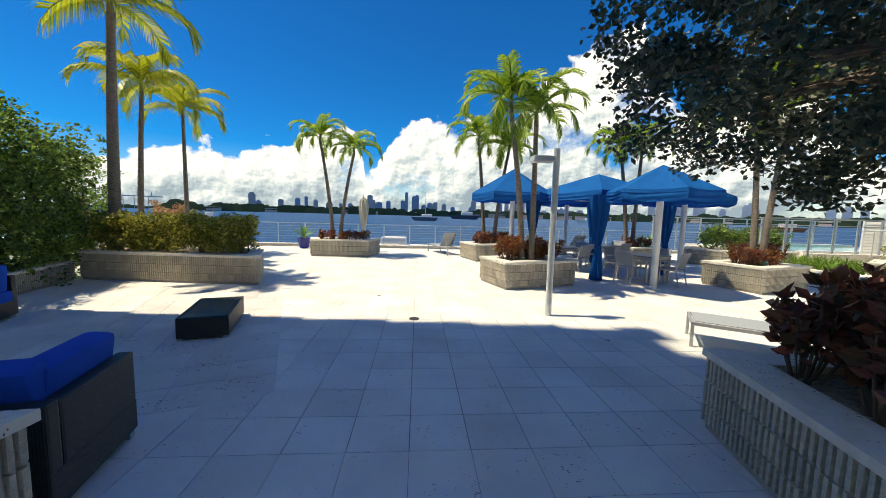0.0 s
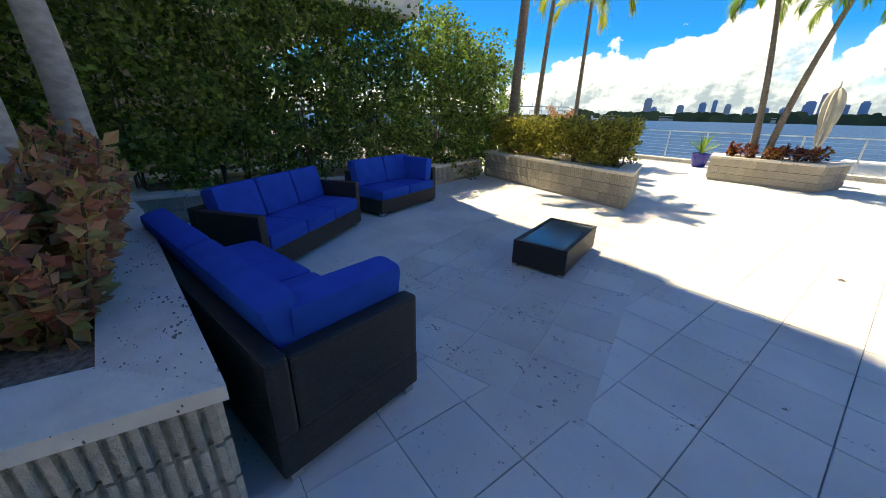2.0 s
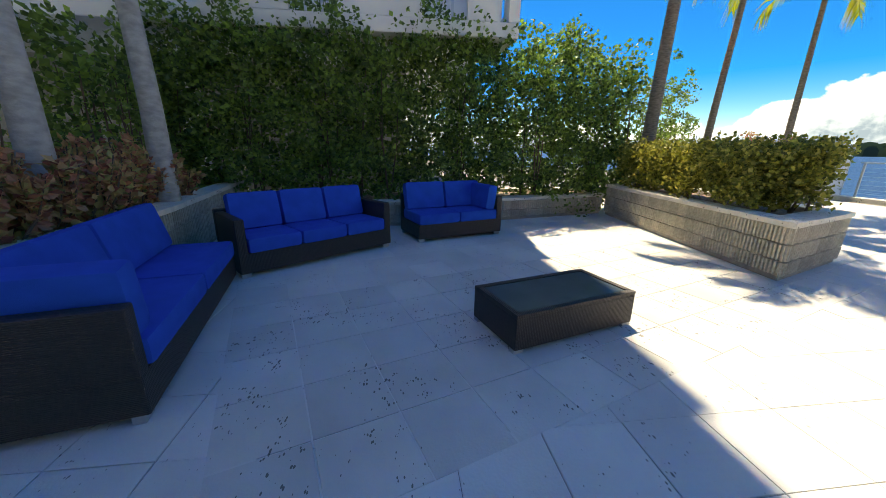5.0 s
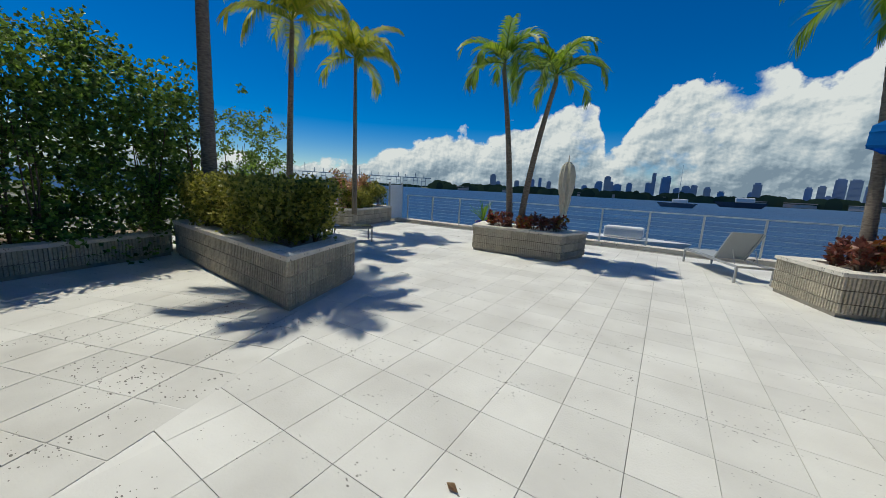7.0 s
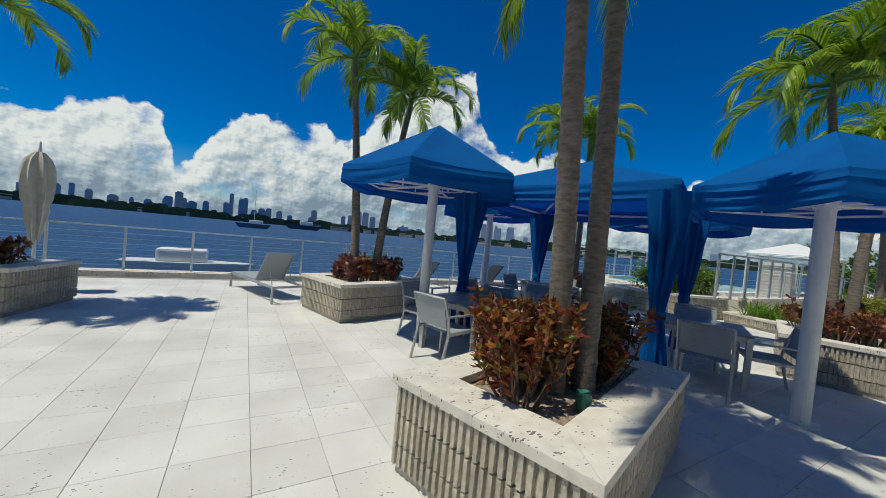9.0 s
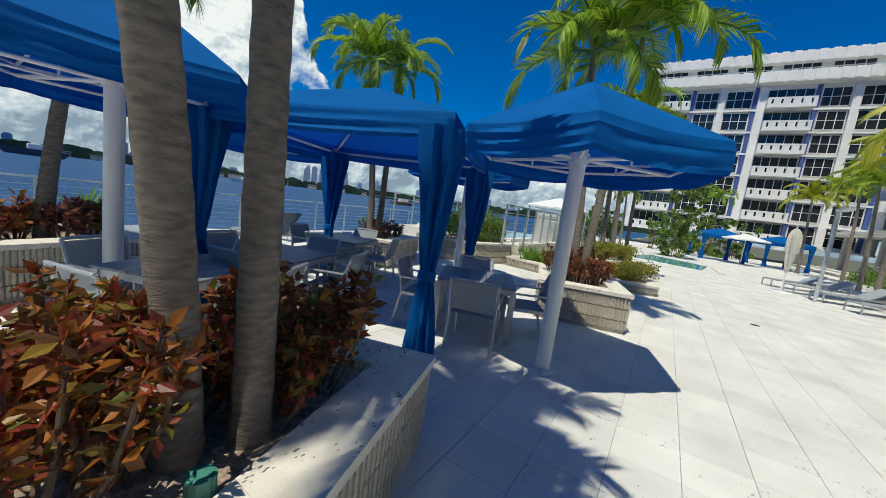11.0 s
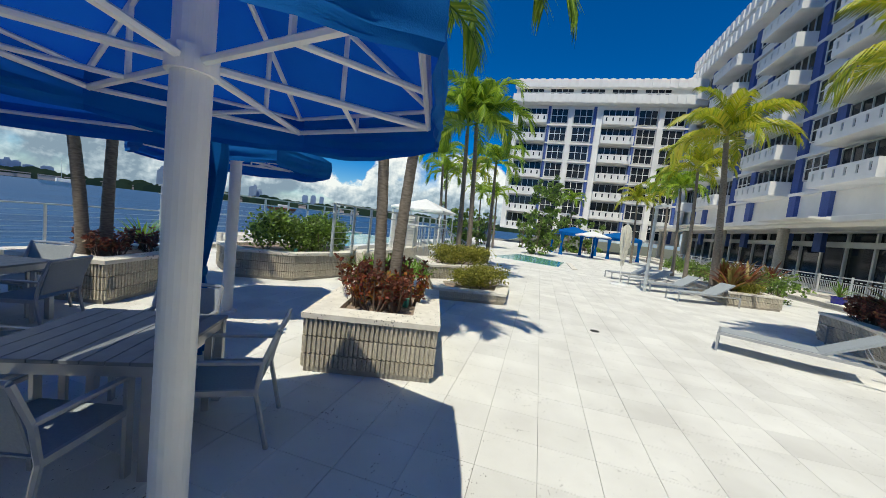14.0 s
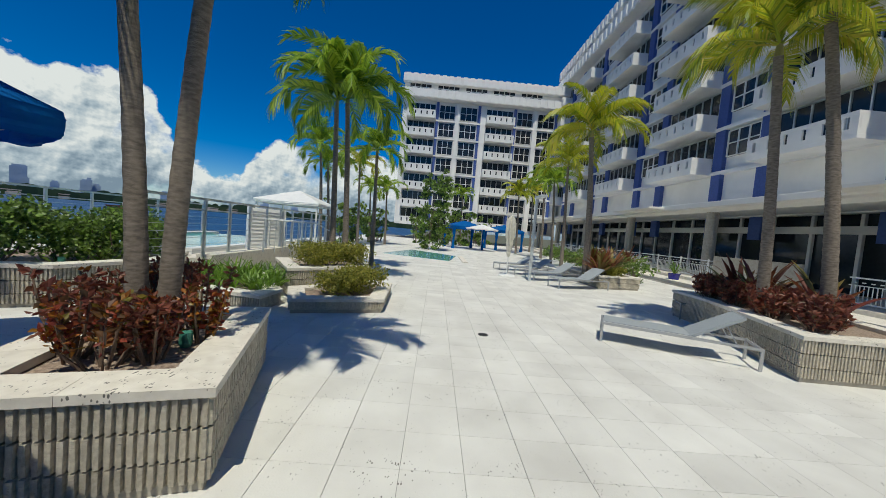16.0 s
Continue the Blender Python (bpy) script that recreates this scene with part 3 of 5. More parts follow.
def side_table(x, y, deg, ln, label):
    """A low metal table: four legs, an apron and a thin top."""
    t = thing("side_table", pose(x, y, 0, 0, 0, deg), label, "table", "side tables")
    h, w, a = 0.42, 0.24, ln / 2
    for sx in (-1, 1):
        for sy in (-1, 1):
            part("leg", boxes((sx * (a - 0.02) - 0.015, sx * (a - 0.02) + 0.015, sy * (w - 0.02) - 0.015, sy * (w - 0.02) + 0.015, 0, h - 0.03), bevel=0.003), SLATE, t)
    part("apron", boxes((-a, a, -w, -w + 0.02, h - 0.06, h - 0.02), (-a, a, w - 0.02, w, h - 0.06, h - 0.02), (-a, -a + 0.02, -w + 0.02, w - 0.02, h - 0.06, h - 0.02), (a - 0.02, a, -w + 0.02, w - 0.02, h - 0.06, h - 0.02)), SLATE, t)
    part("top", boxes((-a, a, -w, w, h - 0.018, h), bevel=0.003), TABLE_GLASS, t, "dark glass top")
    return t


side_table(-6.6, 12.0, 57, 1.0, "dark glass-topped side table beside a planter")
side_table(15.02, -0.34, -20, 0.5, "small dark metal side table behind a lounger")

bn = thing("litter_bin", pose(4.52, 9.26, 0), "brushed steel litter bin with a round black opening", "bin")
part("drum", lathe([(0.235, 0), (0.235, 0.62), (0.225, 0.635)], 40), STEEL, bn, smooth=False)
part("lid", lathe([(0.23, 0.636), (0.2, 0.665), (0.125, 0.672), (0.12, 0.65)], 40), STEEL, bn)
# solid black disc; the shade inside the bin is put into its colour
part("opening", lathe([(0.118, 0.652), (0.118, 0.674)], 32), DARK, bn)

lp = thing("street_lamp", pose(2.69, 5.58, 0), "grey metal pole lamp with a flat head", "lamp")
part("pole", tube(bmesh.new(), [(0, 0, 0), (0, 0, 2.85)], 0.055, 14), RAIL, lp)
part("head", boxes((-0.42, -0.06, -0.12, 0.12, 2.62, 2.72), bevel=0.02), RAIL, lp)
part("arm", boxes((-0.06, 0.0, -0.02, 0.02, 2.65, 2.69)), RAIL, lp)

# ---- water, terrace, railing ----
def slab(name, x0, x1, y0, y1, z0, z1, material, label, category, kind="structure"):
    ob = part(name, boxes((x0, x1, y0, y1, z0, z1)), material)
    return tagged(ob, label, category, "", kind)


WATER = mat("bay_water", (0.02, 0.085, 0.2), 0.45, 0, (0.012, 0.055, 0.14), 0.05, 1.0, 0.55, stretch=(1, 2.4, 1))
WATER.node_tree.nodes["Principled BSDF"].inputs["Specular IOR Level"].default_value = 0.1
WATER.node_tree.nodes["Bump"].inputs["Distance"].default_value = 0.35
me = bpy.data.meshes.new("water")
me.from_pydata([(-4500, 17.9, -1.6), (4500, 17.9, -1.6), (4500, 4500, -1.6), (-4500, 4500, -1.6)], [], [(0, 1, 2, 3)])
tagged(part("water", me, WATER), "dark blue rippled bay water", "water", "", "structure")
GRASS = mat("far_ground", (0.1, 0.11, 0.06), 0.95, 0, (0.14, 0.13, 0.09), 0.1)
me = bpy.data.meshes.new("ground")
me.from_pydata([(-4500, -4500, -1.7), (4500, -4500, -1.7), (4500, 17.85, -1.7), (-4500, 17.85, -1.7)], [], [(0, 1, 2, 3)])
tagged(part("ground", me, GRASS), "dull green ground beyond the terrace", "ground", "", "structure")
terrace = slab("floor", -30, 75, -16, 17.3, -1.65, -0.009, JOINT, "terrace slab under pale stone tiles", "floor")
slab("kerb", -30, 30, 17.3, 17.75, -1.65, 0.12, CAP, "pale stone kerb along the water's edge", "kerb")

# railing along the water: posts, a top rail and thin wires
YR = 17.52
rl = thing("railing", pose(0, YR, 0.12), "silver metal railing with thin cables along the water", "railing", "", "structure")
POST = mesh("post", boxes((-0.025, 0.025, -0.02, 0.02, 0, 1.0), bevel=0.004))
POST.materials.append(RAIL)
for k in range(23):
    o = part("post", POST, None, rl)
    o.matrix_basis = pose(-9.1 + 1.3 * k, 0, 0)
part("top_rail", boxes((-9.2, 19.6, -0.03, 0.03, 1.0, 1.035), bevel=0.006), RAIL, rl)
for k in range(7):
    part("cable", tube(bmesh.new(), [(-9.1, 0, 0.12 + 0.125 * k), (19.5, 0, 0.12 + 0.125 * k)], 0.004, 5), RAIL, rl)
gate = thing("gate_panel", pose(-9.6, 16.9, 0, 0, 0, 100), "white solid gate panel at the end of the railing", "gate")
part("panel", boxes((0, 1.0, -0.03, 0.03, 0.1, 1.55), bevel=0.01), WHITE, gate)
for x0 in (-0.05, 1.0):
    part("side_post", boxes((x0, x0 + 0.05, -0.04, 0.04, 0, 1.65)), RAIL, gate)

# ---- far shore ----
# leaves of the tree by the entrance, their shade put into the dark grey-green
TREE_LEAF = leaf_mat("shaded_tree_leaf", [(0.03, 0.042, 0.025), (0.06, 0.075, 0.045), (0.1, 0.115, 0.07), (0.15, 0.15, 0.09)], trans=0.2)
SHORE = leaf_mat("far_trees", [(0.02, 0.045, 0.02), (0.04, 0.075, 0.03), (0.06, 0.09, 0.035)])
# skyline towers: the haze of distance is painted in as blue-grey
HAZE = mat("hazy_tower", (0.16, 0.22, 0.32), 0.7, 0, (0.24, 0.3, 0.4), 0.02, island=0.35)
TOWN = mat("shore_house", (0.5, 0.4, 0.34), 0.8, island=0.3)
far = random.Random(11)


def ring_point(azimuth, r):
    a = radians(azimuth)
    return r * math.sin(a), r * math.cos(a)


def shore(a0, a1, r, h, n, name="far_trees"):
    """A low wooded bank with an uneven top."""
    vs, fs = [], []
    for i in range(n):
        az = a0 + (a1 - a0) * i / n
        rr = r + far.uniform(-30, 60)
        x, y = ring_point(az, rr)
        hh = h * (0.55 + 0.45 * noise.noise((az * 0.35, 0, 0)) + 0.5 * far.random() ** 2)
        w = far.uniform(7, 16)
        k = len(vs)
        tx, ty = ring_point(az + 90, 1)
        for (u, z) in ((-1, -1.6), (1, -1.6), (1.05, hh * 0.5), (0.5, hh * 0.93), (0, hh), (-0.6, hh * 0.9), (-1, hh * 0.55)):
            vs.append((x + tx * u * w, y + ty * u * w, z))
        fs += [tuple(range(k, k + 7))]
    me = bpy.data.meshes.new(name)
    me.from_pydata(vs, [], fs)
    return tagged(part(name, me, SHORE), "dark green wooded far shore across the bay", "trees", "", "stuff")


shore(-34, 92, 900, 17, 900)
shore(-75, -34, 1500, 10, 300)
bank = []
for i in range(90):
    bank.append(ring_point(-36 + 130 * i / 89, 890))
me = bpy.data.meshes.new("far_bank")
me.from_pydata([(x, y, -1.5) for x, y in bank] + [(x * 1.6, y * 1.6, 1.5) for x, y in bank], [], [(i, i + 1, 91 + i, 90 + i) for i in range(89)])
tagged(part("far_bank", me, GRASS), "low green bank of the far shore", "ground", "", "structure")


def towers(az, count, spread, lo, hi, r=1500):
    for _ in range(count):
        a = az + far.uniform(-spread, spread)
        x, y = ring_point(a, r + far.uniform(-150, 250))
        w, d, h = far.uniform(12, 26), far.uniform(12, 24), far.uniform(lo, hi)
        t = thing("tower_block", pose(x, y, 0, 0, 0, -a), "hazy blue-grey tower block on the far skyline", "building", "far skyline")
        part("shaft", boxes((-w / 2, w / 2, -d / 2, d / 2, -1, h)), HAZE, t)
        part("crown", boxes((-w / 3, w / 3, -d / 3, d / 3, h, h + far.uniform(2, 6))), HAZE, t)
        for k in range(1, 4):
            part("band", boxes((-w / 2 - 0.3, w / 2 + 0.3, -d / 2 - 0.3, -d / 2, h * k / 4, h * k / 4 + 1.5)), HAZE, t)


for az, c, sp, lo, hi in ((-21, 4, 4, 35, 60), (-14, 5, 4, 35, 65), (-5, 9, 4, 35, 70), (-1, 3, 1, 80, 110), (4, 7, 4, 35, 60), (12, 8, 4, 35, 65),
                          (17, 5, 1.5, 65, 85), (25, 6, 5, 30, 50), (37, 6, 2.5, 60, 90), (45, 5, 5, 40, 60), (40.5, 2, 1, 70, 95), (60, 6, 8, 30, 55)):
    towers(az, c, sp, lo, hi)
for _ in range(40):
    a = far.uniform(-30, 60)
    x, y = ring_point(a, far.uniform(868, 884))
    w = far.uniform(6, 14)
    h = thing("shore_house", pose(x, y, -1, 0, 0, -a), "pale house among trees on the far shore", "house", "shore houses")
    part("wall", boxes((-w, w, -4, 4, 0, far.uniform(4, 7))), TOWN, h)
    part("roof", boxes((-w * 1.05, w * 1.05, -4.4, 4.4, 7.0, 8.2)), TOWN, h)
# port cranes, distance haze put into their blue-grey colour
CRANE = mat("hazy_crane", (0.35, 0.42, 0.5), 0.6)
for i in range(14):
    a = -54 + i * 1.4 + far.uniform(-0.3, 0.3)
    x, y = ring_point(a, 1300)
    c = thing("port_crane", pose(x, y, -1, 0, 0, -a), "hazy harbour gantry crane across the bay", "crane", "port cranes")
    part("frame", boxes((-8, -6.5, -2, 2, 0, 34), (6.5, 8, -2, 2, 0, 34), (-8, 8, -2, 2, 22, 24)), CRANE, c)
    part("boom", boxes((-22, 26, -1.5, 1.5, 33, 35.5)), CRANE, c)
    part("mast", boxes((-1, 1, -1, 1, 35, far.choice((46, 50, 64)))), CRANE, c)


def boat(az, r, s, label, mast=0.0, deg=80, hull=(0.75, 0.75, 0.74)):
    x, y = ring_point(az, r)
    b = thing("boat", pose(x, y, -1.6, 0, 0, deg) @ Matrix.Diagonal((s, s, s, 1)), label, "boat", "boats")
    bm = bmesh.new()
    ring = []
    for z, k in ((-0.1, 0.75), (0.5, 0.92), (0.75, 1.0)):
        ring.append([bm.verts.new((k * px, k * py, z)) for px, py in ((-2.6, -0.8), (1.0, -0.95), (2.6, -0.4), (3.3, 0), (2.6, 0.4), (1.0, 0.95), (-2.6, 0.8))])
    for p, q in zip(ring, ring[1:]):
        for k in range(7):
            bm.faces.new((p[k], p[(k + 1) % 7], q[(k + 1) % 7], q[k]))
    bm.faces.new(ring[-1])
    part("hull", bm, mat("hull", hull, 0.35), b)
    part("cabin", boxes((-1.2, 0.9, -0.6, 0.6, 0.75, 1.4), bevel=0.12), WHITE, b)
    if mast:
        part("mast", tube(bmesh.new(), [(0.2, 0, 0.75), (0.2, 0, mast)], [0.05, 0.02], 6), RAIL, b)
    return b


boat(-2.8, 29, 1.0, "white motor boat moored below the terrace", deg=0)
boat(1.5, 190, 2.6, "sailing boat with a bare mast on the bay", 7.0, 170, (0.1, 0.12, 0.16))
boat(8, 330, 5, "long dark yacht crossing the bay", 0, 175, (0.05, 0.06, 0.09))
boat(49, 210, 2.5, "small orange work boat on the bay", 0, 150, (0.5, 0.12, 0.04))
boat(27, 300, 3, "small white boat on the bay", 5.0, 160)

# ---- clouds: a far backdrop ring of cumulus ----
cl = bpy.data.materials.new("cumulus")
cl.use_nodes = True
N, K = cl.node_tree.nodes, cl.node_tree.links
N.clear()


def nd(kind, **ins):
    n = N.new(kind)
    for k, v in ins.items():
        if k == "op":
            n.operation = v
        else:
            n.inputs[int(k[1:])].default_value = v
    return n


def math_node(op, a, b=None):
    n = nd("ShaderNodeMath", op=op)
    for i, v in enumerate((a, b)):
        if v is None:
            continue
        if isinstance(v, (int, float)):
            n.inputs[i].default_value = v
        else:
            K.new(v, n.inputs[i])
    return n.outputs[0]


geo = N.new("ShaderNodeNewGeometry")
sep = N.new("ShaderNodeSeparateXYZ")
K.new(geo.outputs["Position"], sep.inputs[0])
RC = 3000.0
azm = math_node('MULTIPLY', math_node('ARCTAN2', sep.outputs[0], sep.outputs[1]), 180 / math.pi)
elev = math_node('MULTIPLY', math_node('ARCTAN2', sep.outputs[2], RC), 180 / math.pi)
curve = N.new("ShaderNodeFloatCurve")
TOPS = ((-180, 8), (-120, 7), (-70, 4), (-50, 3), (-42, 5.5), (-35.5, 7.2), (-30, 8.6), (-26, 7.8), (-22.5, 9.8), (-17, 11.2), (-12.5, 13.4), (-9.3, 9.0), (-8, 6.8), (-5.5, 10),
        (-3, 13), (0.4, 15.4), (5, 14.6), (9.8, 15.6), (12, 13.2), (15, 15.5), (20, 20.5), (25.5, 23.6), (31.5, 25.4), (33.8, 20), (36, 16), (41, 14), (47, 15), (50.6, 13.8), (52, 11), (55, 6.6),
        (60.5, 5.2), (62, 8.8), (67, 10.3), (77, 11), (82, 9.5), (95, 7), (130, 9), (180, 8))
cv = curve.mapping.curves[0]
pts = [((a + 180) / 360, e / 30) for a, e in TOPS]
cv.points[0].location, cv.points[1].location = pts[0], pts[-1]
for p in pts[1:-1]:
    cv.points.new(*p)
curve.mapping.update()
K.new(math_node('DIVIDE', math_node('ADD', azm, 180), 360), curve.inputs[1])
top = math_node('MULTIPLY', curve.outputs[0], 30)
vec = N.new("ShaderNodeCombineXYZ")
K.new(azm, vec.inputs[0])
K.new(math_node('MULTIPLY', elev, 1.15), vec.inputs[1])


def puffs(dx, dy, scale, detail):
    ad = N.new("ShaderNodeVectorMath")
    ad.inputs[1].default_value = (dx, dy, 3.7)
    K.new(vec.outputs[0], ad.inputs[0])
    n = N.new("ShaderNodeTexNoise")
    n.inputs["Scale"].default_value, n.inputs["Detail"].default_value, n.inputs["Roughness"].default_value = scale, detail, 0.56
    K.new(ad.outputs[0], n.inputs["Vector"])
    return n.outputs[0]


def billow(dx, dy, scale):
    ad = N.new("ShaderNodeVectorMath")
    ad.inputs[1].default_value = (dx, dy, 0)
    K.new(vec.outputs[0], ad.inputs[0])
    mixv = N.new("ShaderNodeTexNoise")
    mixv.inputs["Scale"].default_value, mixv.inputs["Detail"].default_value = 0.8, 3
    K.new(ad.outputs[0], mixv.inputs["Vector"])
    ad2 = N.new("ShaderNodeVectorMath")
    ad2.operation = 'ADD'
    K.new(ad.outputs[0], ad2.inputs[0])
    sc = N.new("ShaderNodeVectorMath")
    sc.operation = 'SCALE'
    sc.inputs[3].default_value = 2.2
    K.new(mixv.outputs["Color"], sc.inputs[0])
    K.new(sc.outputs[0], ad2.inputs[1])
    v = N.new("ShaderNodeTexVoronoi")
    v.feature = 'SMOOTH_F1'
    v.inputs["Scale"].default_value = scale
    v.inputs["Smoothness"].default_value = 0.35
    K.new(ad2.outputs[0], v.inputs["Vector"])
    return v.outputs["Distance"]


# how deep a point lies under the cloud's top, in degrees, its edge lumped by billows
lump = billow(0, 0, 0.42)
depth = math_node('ADD', math_node('SUBTRACT', top, elev), math_node('MULTIPLY', math_node('SUBTRACT', puffs(0, 0, 0.3, 9), 0.48), 5.5))
depth = math_node('SUBTRACT', depth, math_node('MULTIPLY', lump, 1.3))
cover = nd("ShaderNodeMapRange", i1=-0.55, i2=0.1)
K.new(depth, cover.inputs[0])
hole = nd("ShaderNodeMapRange", i1=0.34, i2=0.42, i3=0.0, i4=1.0)
K.new(puffs(31, 4, 0.075, 7), hole.inputs[0])
low = nd("ShaderNodeMapRange", i1=0.8, i2=4.0, i3=0.85, i4=0.0)
K.new(elev, low.inputs[0])
alpha = math_node('MULTIPLY', cover.outputs[0], math_node('MAXIMUM', hole.outputs[0], low.outputs[0]))
# lit from above and one side: broad towers, then cauliflower lumps, grey towards the flat bases
relief = math_node('SUBTRACT', puffs(0, 0, 0.17, 4), puffs(1.1, -1.3, 0.17, 4))
bil = math_node('SUBTRACT', billow(0.55, -0.7, 0.42), lump)
lit = math_node('ADD', math_node('MULTIPLY', relief, 2.2), math_node('MULTIPLY', bil, 0.42))
fine = math_node('SUBTRACT', puffs(0, 0, 0.8, 6), puffs(0.25, -0.3, 0.8, 6))
lit = math_node('ADD', lit, math_node('MULTIPLY', fine, 1.15))
height = math_node('DIVIDE', elev, math_node('MAXIMUM', top, 3.0))
lit = math_node('ADD', lit, math_node('MULTIPLY', math_node('SUBTRACT', math_node('MINIMUM', height, 0.95), 0.42), 1.15))
ramp = N.new("ShaderNodeValToRGB")
ramp.color_ramp.elements[0].position, ramp.color_ramp.elements[0].color = 0.0, (0.25, 0.34, 0.46, 1)
ramp.color_ramp.elements[1].position, ramp.color_ramp.elements[1].color = 0.95, (0.92, 0.95, 1.0, 1)
e = ramp.color_ramp.elements.new(0.4)
e.color = (0.48, 0.58, 0.7, 1)
K.new(math_node('ADD', lit, 0.46), ramp.inputs[0])
em = N.new("ShaderNodeEmission")
em.inputs[1].default_value = 0.86
K.new(ramp.outputs[0], em.inputs[0])
tr = N.new("ShaderNodeBsdfTransparent")
mx = N.new("ShaderNodeMixShader")
K.new(alpha, mx.inputs[0])
K.new(tr.outputs[0], mx.inputs[1])
K.new(em.outputs[0], mx.inputs[2])
K.new(mx.outputs[0], N.new("ShaderNodeOutputMaterial").inputs[0])
bm = bmesh.new()
lo, hi = [], []
for k in range(96):
    a = 2 * math.pi * k / 96
    lo.append(bm.verts.new((RC * math.sin(a), RC * math.cos(a), -2)))
    hi.append(bm.verts.new((RC * math.sin(a), RC * math.cos(a), 1900)))
for k in range(96):
    bm.faces.new((lo[k], lo[(k + 1) % 96], hi[(k + 1) % 96], hi[k]))
bd = tagged(part("backdrop", bm, cl), "banks of white cumulus cloud above the horizon", "sky", "", "structure")
bd.visible_shadow = False

# ---- plants ----


def frond_points(ln, rise, droop, n=9):
    """The spine of a frond along +x: it rises, then arches over."""
    pts, p, e = [], Vector((0, 0, 0)), rise
    for i in range(n):
        pts.append(p.copy())
        p = p + Vector((math.cos(e), 0, math.sin(e))) * (ln / (n - 1))
        e -= droop / (n - 1) * (0.5 + i / n)
    return pts


def crown(seed, fronds=11, ln=1.5, droop=2.7, leaflet=0.43, per_side=50, hang=0.36):
    """A palm's head: arching plumes of close-set narrow leaflets on a ridged midrib."""
    r = random.Random(seed)
    vs, fs = [], []
    for i in range(fronds):
        t = (i + 0.5) / fronds
        m = Matrix.Rotation(2 * math.pi * (i * 0.382 + r.uniform(-0.03, 0.03)), 4, 'Z')
        L = ln * r.uniform(0.88, 1.1)
        sp = [m @ p for p in frond_points(L, radians(84 - 80 * t + r.uniform(-7, 7)), droop * (1.05 - 0.3 * t) * r.uniform(0.85, 1.1), 12)]
        side = m @ Vector((0, 1, 0))
        twist = r.uniform(-0.25, 0.25)
        k0 = len(vs)
        for j, p in enumerate(sp):
            w = 0.02 * (1 - j / len(sp)) + 0.004
            vs.extend((p + side * w, p - side * w, p - Vector((0, 0, w))))
        for j in range(len(sp) - 1):
            a = k0 + 3 * j
            fs.extend(((a, a + 3, a + 4, a + 1), (a + 1, a + 4, a + 5, a + 2), (a + 2, a + 5, a + 3, a)))
        for s in (-1, 1):
            for j in range(per_side):
                u = 0.12 + 0.88 * (j + r.uniform(0, 0.4)) / per_side
                f = u * (len(sp) - 1)
                q = min(int(f), len(sp) - 2)
                p = sp[q].lerp(sp[q + 1], f - q)
                along = (sp[q + 1] - sp[q]).normalized()
                up = side.cross(along).normalized()
                if (m @ Vector((0, 0, 1))).dot(up) < 0 and along.z > -0.6:
                    up = -up
                d = (side * s * (0.75 - 0.35 * u) + along * (0.5 + 0.5 * u) + up * (0.28 + s * twist + r.uniform(-0.06, 0.06))).normalized()
                ll = leaflet * (0.35 + 0.75 * math.sin(math.pi * min(1, u * 0.8 + 0.14))) * r.uniform(0.9, 1.08)
                w = along * 0.018
                mid = p + d * ll * 0.5
                tip = p + d * ll - Vector((0, 0, hang * ll))
                k = len(vs)
                vs.extend((p - w * 0.7, p + w * 0.7, mid + w, mid - w, tip))
                fs.extend(((k, k + 1, k + 2, k + 3), (k + 3, k + 2, k + 4)))
    me = bpy.data.meshes.new("crown")
    me.from_pydata([tuple(v) for v in vs], [], fs)
    return me


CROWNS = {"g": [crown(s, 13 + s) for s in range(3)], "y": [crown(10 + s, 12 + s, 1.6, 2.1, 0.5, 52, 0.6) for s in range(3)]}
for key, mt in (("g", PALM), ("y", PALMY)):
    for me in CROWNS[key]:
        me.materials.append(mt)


def palm(x, y, z0, z1, lean=(0, 0), r0=0.1, r1=0.065, kind="g", s=1.0, i=0, shaft=0.5, label="slender palm with arching green fronds", group="palms"):
    """A ringed trunk that leans a little, a green crownshaft and a head of fronds."""
    p = thing("palm_tree", pose(x, y, z0), label, "palm", group)
    h = z1 - z0
    bm = bmesh.new()
    n = max(12, int(h / 0.09))
    pts, rad = [], []
    for k in range(n + 1):
        t = k / n
        pts.append((lean[0] * t ** 1.5, lean[1] * t ** 1.5, h * t))
        rad.append((r0 + (r1 - r0) * min(1, t * 1.1) + 0.05 * max(0, 0.1 - t)) * (1.0 if k % 2 else 0.945))
    tube(bm, pts, rad, 12)
    part("trunk", bm, TRUNK, p, "grey ringed trunk", smooth=True)
    part("crownshaft", tube(bmesh.new(), [pts[-1], (lean[0], lean[1], h + 0.3 * s)], [r1 * 0.95, 0.03], 10), HEDGEW if kind == "y" else SHAFT, p, "smooth green crownshaft", smooth=True)
    c = part("crown", CROWNS[kind][i % 3], None, p)
    c.matrix_basis = Matrix.Translation((lean[0], lean[1], h + 0.2 * s)) @ pose(0, 0, 0, 0, 0, 47 * i + 20) @ Matrix.Diagonal((s, s, s, 1))
    return p


